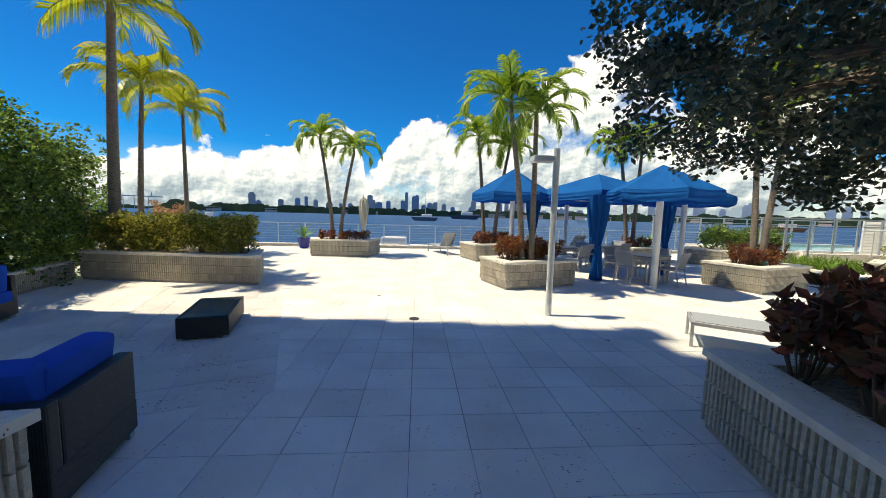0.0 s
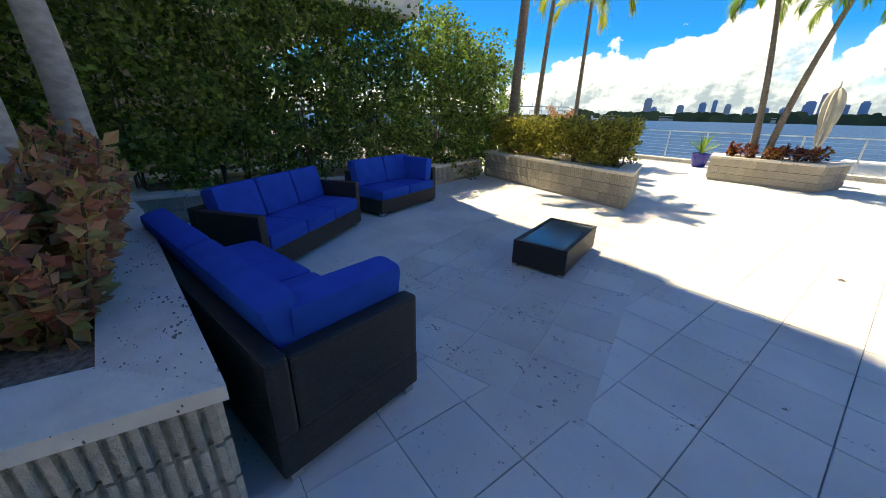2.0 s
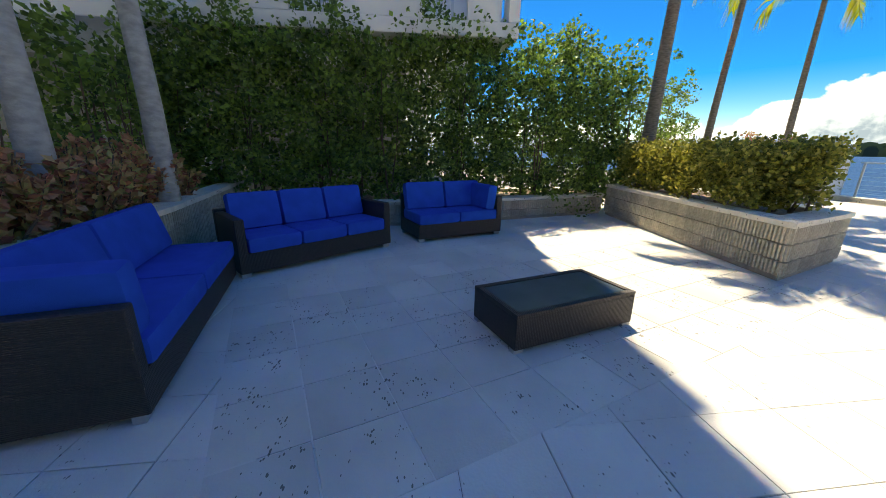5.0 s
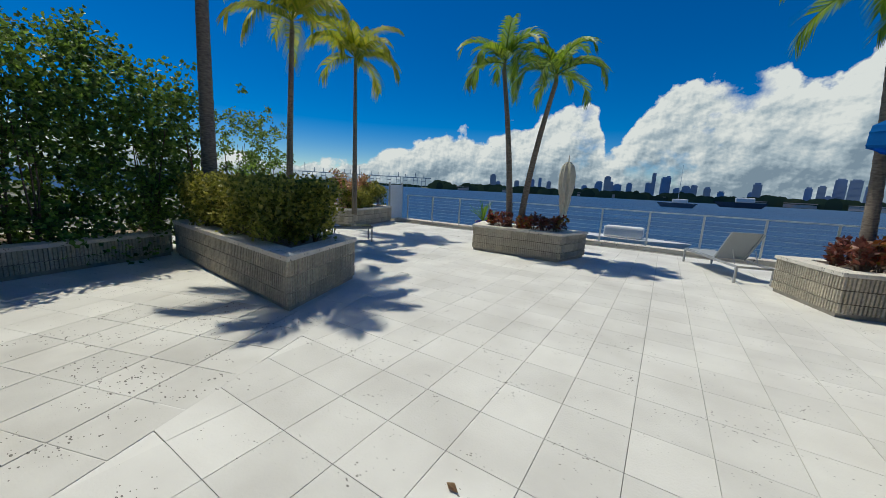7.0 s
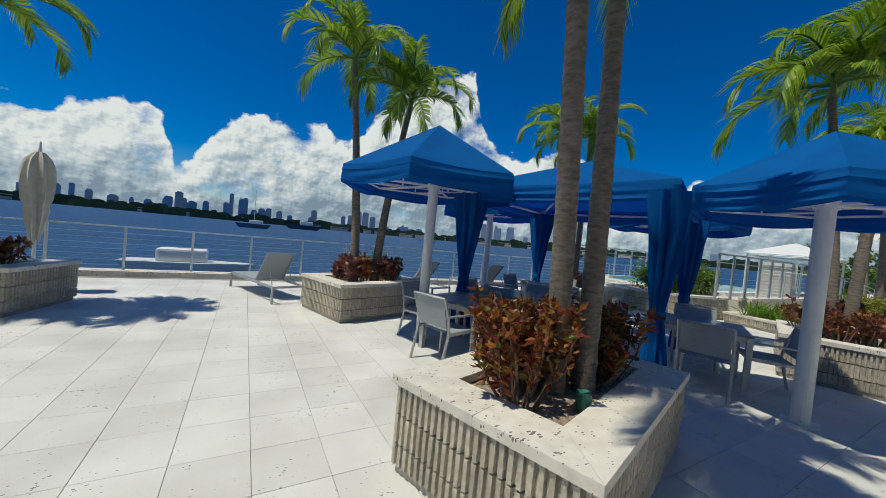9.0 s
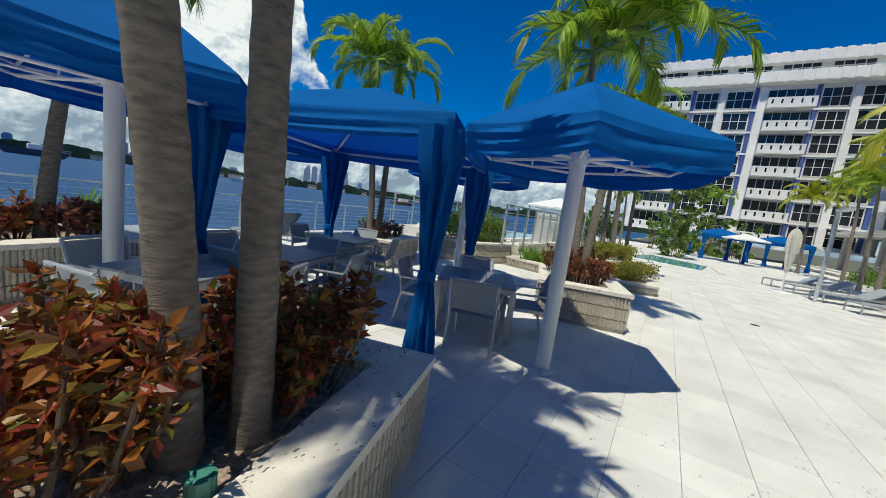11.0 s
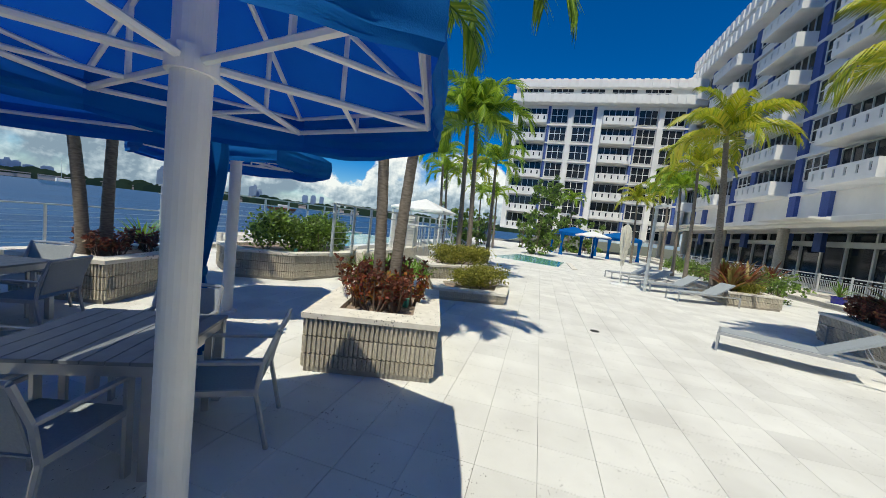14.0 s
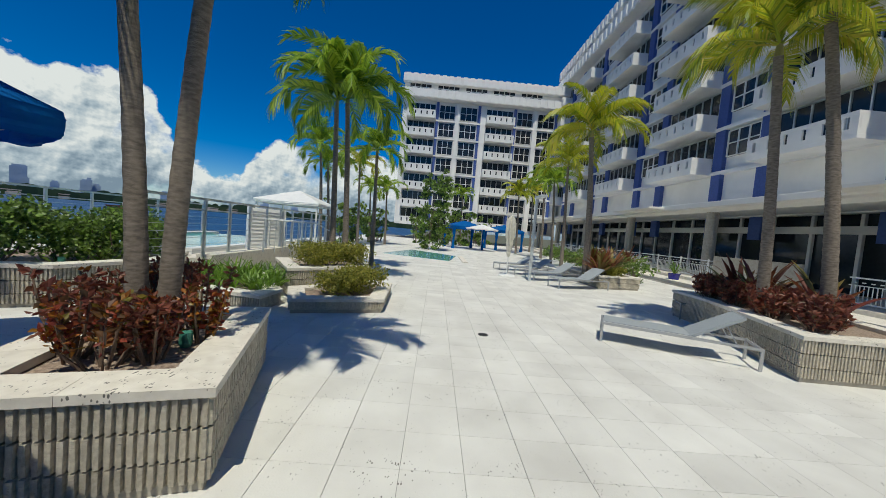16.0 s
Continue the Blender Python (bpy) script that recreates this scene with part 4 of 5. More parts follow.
SHAFT = mat("crownshaft_green", (0.16, 0.22, 0.07), 0.5, 0, (0.22, 0.2, 0.1), 6)
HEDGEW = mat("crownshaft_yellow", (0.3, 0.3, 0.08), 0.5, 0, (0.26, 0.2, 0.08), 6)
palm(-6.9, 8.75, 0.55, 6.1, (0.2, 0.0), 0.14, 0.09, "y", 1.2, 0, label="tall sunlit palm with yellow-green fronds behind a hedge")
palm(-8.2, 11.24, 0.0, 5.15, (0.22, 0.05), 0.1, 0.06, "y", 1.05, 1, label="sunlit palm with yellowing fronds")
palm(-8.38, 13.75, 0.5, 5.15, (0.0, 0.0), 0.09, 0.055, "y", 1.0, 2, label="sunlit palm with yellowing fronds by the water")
palm(-3.0, 14.0, 0.55, 4.45, (-0.48, 0.05), 0.09, 0.055, "g", 0.88, 0)
palm(-2.7, 14.0, 0.55, 4.05, (0.52, 0.1), 0.09, 0.055, "g", 0.88, 1)
palm(3.0, 13.4, 0.55, 4.6, (-0.3, 0.1), 0.095, 0.06, "g", 1.0, 1)
palm(3.42, 13.4, 0.55, 4.2, (0.48, 0.1), 0.095, 0.06, "g", 1.0, 2)
palm(3.04, 8.4, 0.55, 4.25, (-0.5, -0.22), 0.082, 0.062, "g", 0.95, 2, label="palm with a brown ringed trunk among orange crotons")
palm(3.27, 8.33, 0.55, 4.05, (-0.02, 0.07), 0.08, 0.06, "g", 0.95, 0, label="palm with a brown ringed trunk among orange crotons")
palm(9.38, 8.43, 0.55, 4.5, (0.0, 0.3), 0.085, 0.06, "g", 1.25, 0, label="palm with a thick grey trunk among dark crotons")
palm(9.46, 8.25, 0.55, 4.75, (0.1, -0.25), 0.085, 0.06, "g", 1.25, 1, label="palm with a thick grey trunk among dark crotons")
palm(8.78, 13.2, 0.55, 4.4, (-0.45, 0.05), 0.09, 0.06, "g", 0.95, 2)
palm(9.07, 13.2, 0.55, 4.6, (0.15, 0.05), 0.09, 0.06, "g", 0.95, 0)
palm(16.5, 9.0, 0.0, 4.75, (0.0, 0.15), 0.1, 0.065, "g", 1.42, 1)
palm(16.6, 8.65, 0.0, 5.0, (0.05, 0.25), 0.1, 0.065, "g", 1.42, 2)
palm(20.0, 8.5, 0.0, 4.3, (0.1, 0.1), 0.1, 0.06, "g", 1.1, 0)
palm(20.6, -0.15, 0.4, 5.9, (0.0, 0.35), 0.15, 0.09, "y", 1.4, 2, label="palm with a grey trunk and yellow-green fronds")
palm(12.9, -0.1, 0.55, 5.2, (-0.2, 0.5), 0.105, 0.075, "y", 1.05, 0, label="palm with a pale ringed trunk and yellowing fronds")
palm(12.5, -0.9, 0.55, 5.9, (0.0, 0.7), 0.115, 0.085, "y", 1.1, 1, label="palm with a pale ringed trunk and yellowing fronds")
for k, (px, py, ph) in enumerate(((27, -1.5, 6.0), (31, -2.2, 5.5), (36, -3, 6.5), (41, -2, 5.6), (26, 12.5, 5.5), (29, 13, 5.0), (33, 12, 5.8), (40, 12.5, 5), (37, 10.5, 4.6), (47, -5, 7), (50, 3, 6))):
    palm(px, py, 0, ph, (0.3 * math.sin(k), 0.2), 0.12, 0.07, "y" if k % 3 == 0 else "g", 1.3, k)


def leaves(name, pts, size, material, parent=None, label="", seed=0, long=1.0, up=0.3):
    """Single folded leaves, one at each point."""
    r = np.random.default_rng(seed)
    P = np.array(pts, float)
    n = len(P)
    d = r.normal(size=(n, 3))
    d[:, 2] = d[:, 2] * 0.7 + up
    d /= np.linalg.norm(d, axis=1)[:, None]
    a = np.cross(d, r.normal(size=(n, 3)))
    a /= np.linalg.norm(a, axis=1)[:, None]
    c = np.cross(d, a)
    s = size * r.uniform(0.65, 1.25, (n, 1))
    L, W = d * s * long, a * s * 0.42
    V = np.stack((P, P + L * 0.5 + W + c * s * 0.12, P + L, P + L * 0.5 - W + c * s * 0.12), 1).reshape(-1, 3)
    k = np.arange(n)[:, None] * 4
    F = np.concatenate((k + [0, 1, 2], k + [0, 2, 3]), 1).reshape(-1, 3)
    me = bpy.data.meshes.new(name)
    me.from_pydata(V.tolist(), [], F.tolist())
    return tagged(part(name, me, material, parent, label), kind="stuff")


def cloud_points(clumps, per, seed):
    """Points thinly over the outside of many small clumps (x, y, z, radius)."""
    r = np.random.default_rng(seed)
    out = []
    for x, y, z, q in clumps:
        v = r.normal(size=(per, 3))
        v /= np.linalg.norm(v, axis=1)[:, None]
        out.append(np.array((x, y, z)) + v * q * r.uniform(0.45, 1.08, (per, 1)) * np.array((1, 1, 0.85)))
    return np.concatenate(out)


def hedge(poly_pts, z0, z1, width, label, material, leaf, n, seed, rough=0.12, name="hedge"):
    """A hedge along a line of points, clipped but ragged, on bare stems."""
    r = random.Random(seed)
    h = thing(name, pose(poly_pts[0][0], poly_pts[0][1], z0), label, "hedge")
    o = Vector((*poly_pts[0], z0))
    cl_, stems = [], bmesh.new()
    for p, q in zip(poly_pts, poly_pts[1:]):
        p, q = Vector(p), Vector(q)
        ln = (q - p).length
        d = (q - p).normalized()
        nn = Vector((-d.y, d.x))
        for i in range(int(ln * n)):
            w = p + d * r.uniform(0, ln) + nn * r.uniform(-width, width) * 0.5
            z = z0 + 0.12 + (z1 - z0 - 0.12) * r.random() ** (0.75 if z1 < 2 else 1.0)
            z += rough * noise.noise((w.x * 1.3, w.y * 1.3, 0)) * 2
            cl_.append((w.x - o.x, w.y - o.y, z - o.z, r.uniform(0.1, 0.2) * (1 if leaf < 0.08 else 1.5)))
        for i in range(max(3, int(ln * 2.2))):
            w = p + d * r.uniform(0.1, ln - 0.1) + nn * r.uniform(-0.3, 0.3) * width
            b = Vector((w.x - o.x, w.y - o.y, 0))
            for _ in range(3):
                t = b + Vector((r.uniform(-0.25, 0.25), r.uniform(-0.25, 0.25), (z1 - z0) * r.uniform(0.5, 0.85)))
                tube(stems, [b, b.lerp(t, 0.5) + Vector((r.uniform(-0.08, 0.08), r.uniform(-0.08, 0.08), 0)), t], [0.018, 0.012, 0.005], 5, False)
    tagged(part("stemwork", stems, WOOD, h, "bare brown stems"), kind="stuff")
    leaves("foliage", cloud_points(cl_, 26 if leaf > 0.08 else 34, seed), leaf, material, h, seed=seed)
    return h


hedge([(-7.25, 8.85), (-3.8, 8.45)], 0.58, 1.47, 0.9, "clipped yellow-green hedge on bare stems in a planter", HEDGE, 0.06, 190, 5, 0.05)
hedge([(-3.95, 8.55), (-4.15, 9.1)], 0.58, 1.5, 0.7, "clipped yellow-green hedge end in a planter", HEDGE, 0.06, 170, 6, 0.05)
hedge([(-7.95, 8.9), (-7.3, 4.5), (-7.05, 1.2), (-7.2, -0.6)], 0.35, 3.5, 1.1, "tall dense green hedge with small glossy leaves", FICUS, 0.085, 265, 7, 0.45)
hedge([(-8.4, 9.8), (-9.6, 11.0), (-11.0, 12.6)], 0.1, 3.2, 1.3, "tall loose bush with small grey-green leaves", FICUS, 0.07, 60, 8, 0.4)
hedge([(-9.2, 13.9), (-10.6, 16.3)], 0.55, 1.7, 0.9, "flowering shrubs with red and green leaves", COPPER, 0.07, 60, 9, 0.25)
hedge([(-9.0, 14.0), (-9.75, 16.4)], 0.55, 1.3, 0.6, "low yellow-green and red shrubs along a planter", HEDGE, 0.07, 90, 17, 0.2)
hedge([(13.2, 8.1), (14.4, 7.45)], 0.2, 0.66, 0.75, "small clipped yellow-green hedge in a low planter", HEDGE, 0.05, 150, 10, 0.04)
hedge([(14.5, 9.1), (15.7, 8.0)], 0.55, 1.05, 0.8, "dense clipped dark green shrub", HEDGE, 0.05, 150, 11, 0.04)
hedge([(11.9, 13.0), (13.3, 12.2), (14.6, 12.7)], 0.55, 1.35, 1.0, "loose green bushes in a planter", FICUS, 0.08, 75, 12, 0.2)
hedge([(19.7, -0.9), (21.8, -0.9)], 0.42, 0.8, 0.9, "low yellow-green hedge in a planter", HEDGE, 0.06, 60, 13, 0.05)
hedge([(22, -3.5), (42, -5.5)], 0.0, 0.9, 1.2, "row of low green shrubs along the walkway", FICUS, 0.12, 14, 14, 0.3)
hedge([(45, 8.5), (52, 0.0)], 0, 4.0, 3.0, "dense dark green trees in front of the far wing", FICUS, 0.3, 14, 15, 1.0)
hedge([(34.4, 6.6), (35.8, 6.1)], 0, 6.0, 2.6, "tall leafy tree beyond the pool", FICUS, 0.24, 70, 18, 0.7, "tree")
hedge([(34, 14), (44, 12)], 0, 3.0, 2.0, "dark green bushes beyond the pool", FICUS, 0.22, 14, 16, 0.6)


def shrub(x, y, z, h, w, stems, per, leaf, material, label, seed, name="shrub", group="", long=1.5, bare=0.38):
    """A bush of upright stems with leaves set round their upper parts."""
    r = random.Random(seed)
    s = thing(name, pose(x, y, z), label, "shrub", group)
    bm, pts = bmesh.new(), []
    for _ in range(stems):
        a, d = r.uniform(0, 2 * math.pi), w * r.random() ** 0.6
        t = Vector((math.cos(a) * d, math.sin(a) * d, h * r.uniform(0.6, 1.05)))
        b = Vector((t.x * 0.25, t.y * 0.25, 0))
        mid = b.lerp(t, 0.5) + Vector((t.x * 0.12, t.y * 0.12, 0))
        tube(bm, [b, mid, t], [0.012, 0.009, 0.005], 5, False)
        for k in range(per):
            f = 1 - (1 - bare) * r.random() ** (1.5 if bare > 0.2 else 1.0)
            q = mid.lerp(t, f * 2 - 1) if f > 0.5 else b.lerp(mid, f * 2)
            pts.append((q.x + r.uniform(-0.02, 0.02), q.y + r.uniform(-0.02, 0.02), q.z))
    tagged(part("stemwork", bm, WOOD, s, "thin brown stems"), kind="stuff")
    leaves("foliage", pts, leaf, material, s, seed=seed, long=long, up=0.45)
    return s


CR = "croton bush with red, orange and green leaves in mulch"
for k, (px, py, ph, pw) in enumerate(((2.65, 8.3, 0.66, 0.3), (2.8, 8.75, 0.66, 0.3), (3.15, 8.6, 0.6, 0.3), (3.45, 8.75, 0.66, 0.32), (3.7, 8.45, 0.64, 0.32), (3.95, 8.75, 0.56, 0.28), (3.05, 8.95, 0.56, 0.28), (3.4, 8.4, 0.52, 0.26), (2.85, 8.45, 0.55, 0.28))):
    shrub(px, py, 0.55, ph * 0.96, pw * 1.08, 15, 50, 0.042, CROTON, CR, 40 + k, group="orange crotons", long=1.75)
DK = "dark red croton bush with bare stems in mulch"
for k, (px, py, ph, pw) in enumerate(((8.85, 8.2, 0.5, 0.3), (9.0, 8.0, 0.45, 0.25), (8.95, 8.5, 0.6, 0.34), (9.45, 7.95, 0.5, 0.28), (9.8, 8.2, 0.62, 0.34), (9.9, 8.6, 0.6, 0.3), (9.4, 8.75, 0.55, 0.3), (9.15, 8.3, 0.42, 0.25))):
    shrub(px, py, 0.55, ph, pw, 13, 36, 0.042, CROTOND if k % 3 else CROTON, DK, 60 + k, group="dark crotons")
for k, (px, py) in enumerate(((2.9, 13.05), (3.2, 13.35), (3.55, 13.2), (3.85, 13.5), (2.7, 13.5), (3.2, 13.85), (3.75, 13.8))):
    shrub(px, py, 0.55, 0.5, 0.27, 9, 20, 0.075, CROTON if k % 2 else CROTOND, "red croton bush under two palms", 80 + k, group="red crotons")
for k, (px, py) in enumerate(((-3.4, 13.8), (-3.0, 13.75), (-2.55, 13.8), (-2.05, 13.85), (-1.75, 13.95), (-2.4, 14.1))):
    shrub(px, py, 0.55, 0.42, 0.24, 9, 20, 0.07, CROTOND if k % 2 else CROTON, "dark red croton bush by the water", 100 + k, group="red crotons")
for k, (px, py) in enumerate(((8.85, 12.9), (9.2, 13.1), (9.6, 13.0), (9.9, 13.4), (9.0, 13.6), (9.55, 13.6))):
    shrub(px, py, 0.55, 0.45, 0.26, 9, 14, 0.06, CROTOND, "dry dark red shrub with many bare twigs", 120 + k, group="red crotons")
for k in range(24):
    shrub(-2.02 - 0.4 * (k // 3) - 0.12 * (k % 3), (0.3, 0.72, 1.02)[k % 3] - 0.012 * k, 0.6, 0.6 + 0.2 * ((k * 7) % 4) / 3, 0.4, 22, 60, 0.062, COPPER, "copper-leaved shrub in mulch behind the sofas", 140 + k, group="copper shrubs", long=1.35, bare=0.08)
for k in range(8):
    shrub(3.15 + 0.36 * (k % 3) - 0.12 * (k // 3), 2.0 - 0.42 * (k // 3) - 0.1 * (k % 2), 0.55, 0.78, 0.36, 12, 34, 0.08, CROTOND, "dark red croton bush in the shade", 160 + k, group="dark crotons")
for k in range(12):
    shrub(11.55 + 0.33 * k, 0.25 - 0.26 * (k % 3) - 0.08 * k, 0.55, 0.58, 0.38, 16, 44, 0.06, CROTOND, "dark red croton bush under pale palms", 180 + k, group="dark crotons")


def strap_plant(x, y, z, n, ln, w, material, label, seed, spread=1.0, name="bromeliad", cat="plant", group=""):
    """A rosette of arching strap leaves."""
    r = random.Random(seed)
    vs, fs = [], []
    for _ in range(n):
        az, rise = r.uniform(0, 2 * math.pi), radians(r.uniform(35, 85))
        m = Matrix.Rotation(az, 4, 'Z')
        L = ln * r.uniform(0.7, 1.1)
        sp = frond_points(L, rise, 1.2 * spread * r.uniform(0.6, 1.2), 6)
        k = len(vs)
        for j, p in enumerate(sp):
            t = j / 5
            ww = w * (0.5 + 1.2 * t) * (1 - t ** 3) + 0.003
            vs.extend((tuple(m @ (p + Vector((0, ww, 0.01)))), tuple(m @ p), tuple(m @ (p + Vector((0, -ww, 0.01))))))
        for j in range(5):
            a = k + 3 * j
            fs.extend(((a, a + 3, a + 4, a + 1), (a + 1, a + 4, a + 5, a + 2)))
    me = bpy.data.meshes.new("leaf_rosette")
    me.from_pydata(vs, [], fs)
    t = thing(name, pose(x, y, z), label, cat, group)
    part("leaves", me, material, t)
    return t


BROM = leaf_mat("bromeliad_leaf", [(0.1, 0.02, 0.02), (0.25, 0.08, 0.03), (0.12, 0.13, 0.03), (0.3, 0.22, 0.06)])
LILY = leaf_mat("lily_leaf", [(0.1, 0.2, 0.02), (0.18, 0.32, 0.03), (0.25, 0.38, 0.04)])
for k, (px, py) in enumerate(((12.6, -0.9), (13.8, -0.9), (14.6, -1.2), (20.6, -1.2), (21.6, -0.9), (19.9, -0.4), (24.5, -4), (27, -4.2))):
    strap_plant(px, py, 0.45, 34, 1.3, 0.055, BROM, "large bronze bromeliad with arching strap leaves", 200 + k, group="bromeliads")
for k in range(34):
    strap_plant(13.0 + 0.3 * (k % 5) + 0.07 * (k % 3), 9.25 + 0.25 * (k // 5), 0.2, 14, 0.55, 0.014, LILY, "bright green strap-leaved lily clump", 240 + k, 0.9, "lily", "plant", "lilies")


def potted(x, y, label, seed):
    p = thing("plant_pot", pose(x, y, 0), label, "plant pot", "blue pots")
    part("pot", lathe([(0.17, 0), (0.2, 0.03), (0.25, 0.25), (0.27, 0.42), (0.3, 0.45), (0.3, 0.48), (0.26, 0.48), (0.25, 0.42)], 24), POT, p, "glossy cobalt blue glazed pot", smooth=True)
    part("soil", lathe([(0.24, 0.40), (0.24, 0.43)], 20), SOIL, p)
    q = strap_plant(x, y, 0.43, 34, 0.75, 0.016, LILY, "spiky green plant in a blue pot", seed, 0.5, "pot_plant")
    return p


potted(-4.9, 16.4, "cobalt blue glazed pot beside the railing", 300)
potted(4.4, 16.3, "cobalt blue glazed pot near the water", 301)
potted(11.0, 15.3, "cobalt blue glazed pot near the water", 302)
potted(24.5, -6.6, "cobalt blue glazed pot by the walkway", 303)

# shade tree over the planter by the entrance
tree = thing("tree", pose(4.2, 1.2, 0.55), "shade tree with small dark leaves over a planter", "tree")
bm = tube(bmesh.new(), [(0, 0, 0), (-0.05, 0.05, 0.8), (-0.2, 0.1, 1.5), (-0.5, 0.25, 2.2)], [0.11, 0.09, 0.075, 0.05], 10)
part("trunk", bm, TRUNK, tree, smooth=True)
tr_r = random.Random(77)
bm, clumps = bmesh.new(), []
for k in range(230):
    a, d = tr_r.uniform(0, 2 * math.pi), tr_r.random() ** 0.5
    c = Vector((-0.62 + 2.1 * d * math.cos(a), 0.6 + 1.35 * d * math.sin(a), 2.25 + tr_r.uniform(-0.85, 1.1) * (1.05 - 0.5 * d * d)))
    clumps.append((c.x, c.y, c.z, tr_r.uniform(0.14, 0.28)))
    if k % 4 == 0:
        s = Vector((-0.4, 0.2, 2.0))
        tube(bm, [s, s.lerp(c, 0.5) + Vector((0, 0, 0.12)), c], [0.03, 0.018, 0.006], 5, False)
part("branchwork", bm, WOOD, tree)
leaves("crown", cloud_points(clumps, 190, 77), 0.046, TREE_LEAF, tree, seed=77, long=1.2)

for k, (px, py, ph) in enumerate(((-4.65, 0.93, 4.5), (-3.4, 0.74, 4.6))):
    t = thing("shade_tree", pose(px, py, 0.6), "pale grey tree trunk rising from copper shrubs", "tree", "shade trees")
    part("trunk", tube(bmesh.new(), [(0, 0, 0), (-0.06, -0.02, 1.2), (-0.14, -0.1, 2.4), (-0.2, -0.15, ph - 0.6)], [0.13, 0.11, 0.1, 0.08], 12), PALE_BARK, t, smooth=True)
    q = [(tr_r.uniform(-0.9, 0.7), tr_r.uniform(-0.9, 0.5), ph - 0.6 + tr_r.uniform(-0.7, 0.7), tr_r.uniform(0.2, 0.35)) for _ in range(16)]
    leaves("crown", cloud_points(q, 50, 78 + k), 0.1, FICUS, t, seed=80 + k)
hedge([(-7.6, -0.3), (-2.6, -0.4)], 0.6, 2.9, 0.7, "dark shaded bushes behind copper shrubs", FICUS, 0.1, 60, 31, 0.4)

# ---- buildings ----
def balcony_meshes(w, d, h=1.0, slots=6):
    """A slab and a parapet with narrow upright slots."""
    s = mesh("slab", boxes((0, w, -d, 0, -0.2, 0), bevel=0.02))
    bs = [(0, w, -d, -d + 0.12, 0.0, 0.25), (0, w, -d, -d + 0.12, h - 0.2, h), (0, 0.12, -d + 0.12, 0, 0, h), (w - 0.12, w, -d + 0.12, 0, 0, h)]
    g = 0.2
    step = w / (slots + 0.0)
    for i in range(slots + 1):
        a = max(0, step * (i - 0.5) + g / 2)
        b = min(w, step * (i + 0.5) - g / 2)
        bs.append((a, b, -d + 0.01, -d + 0.11, 0.25, h - 0.2))
    p = mesh("parapet", boxes(*bs))
    s.materials.append(CONC)
    p.materials.append(CONC)
    return s, p


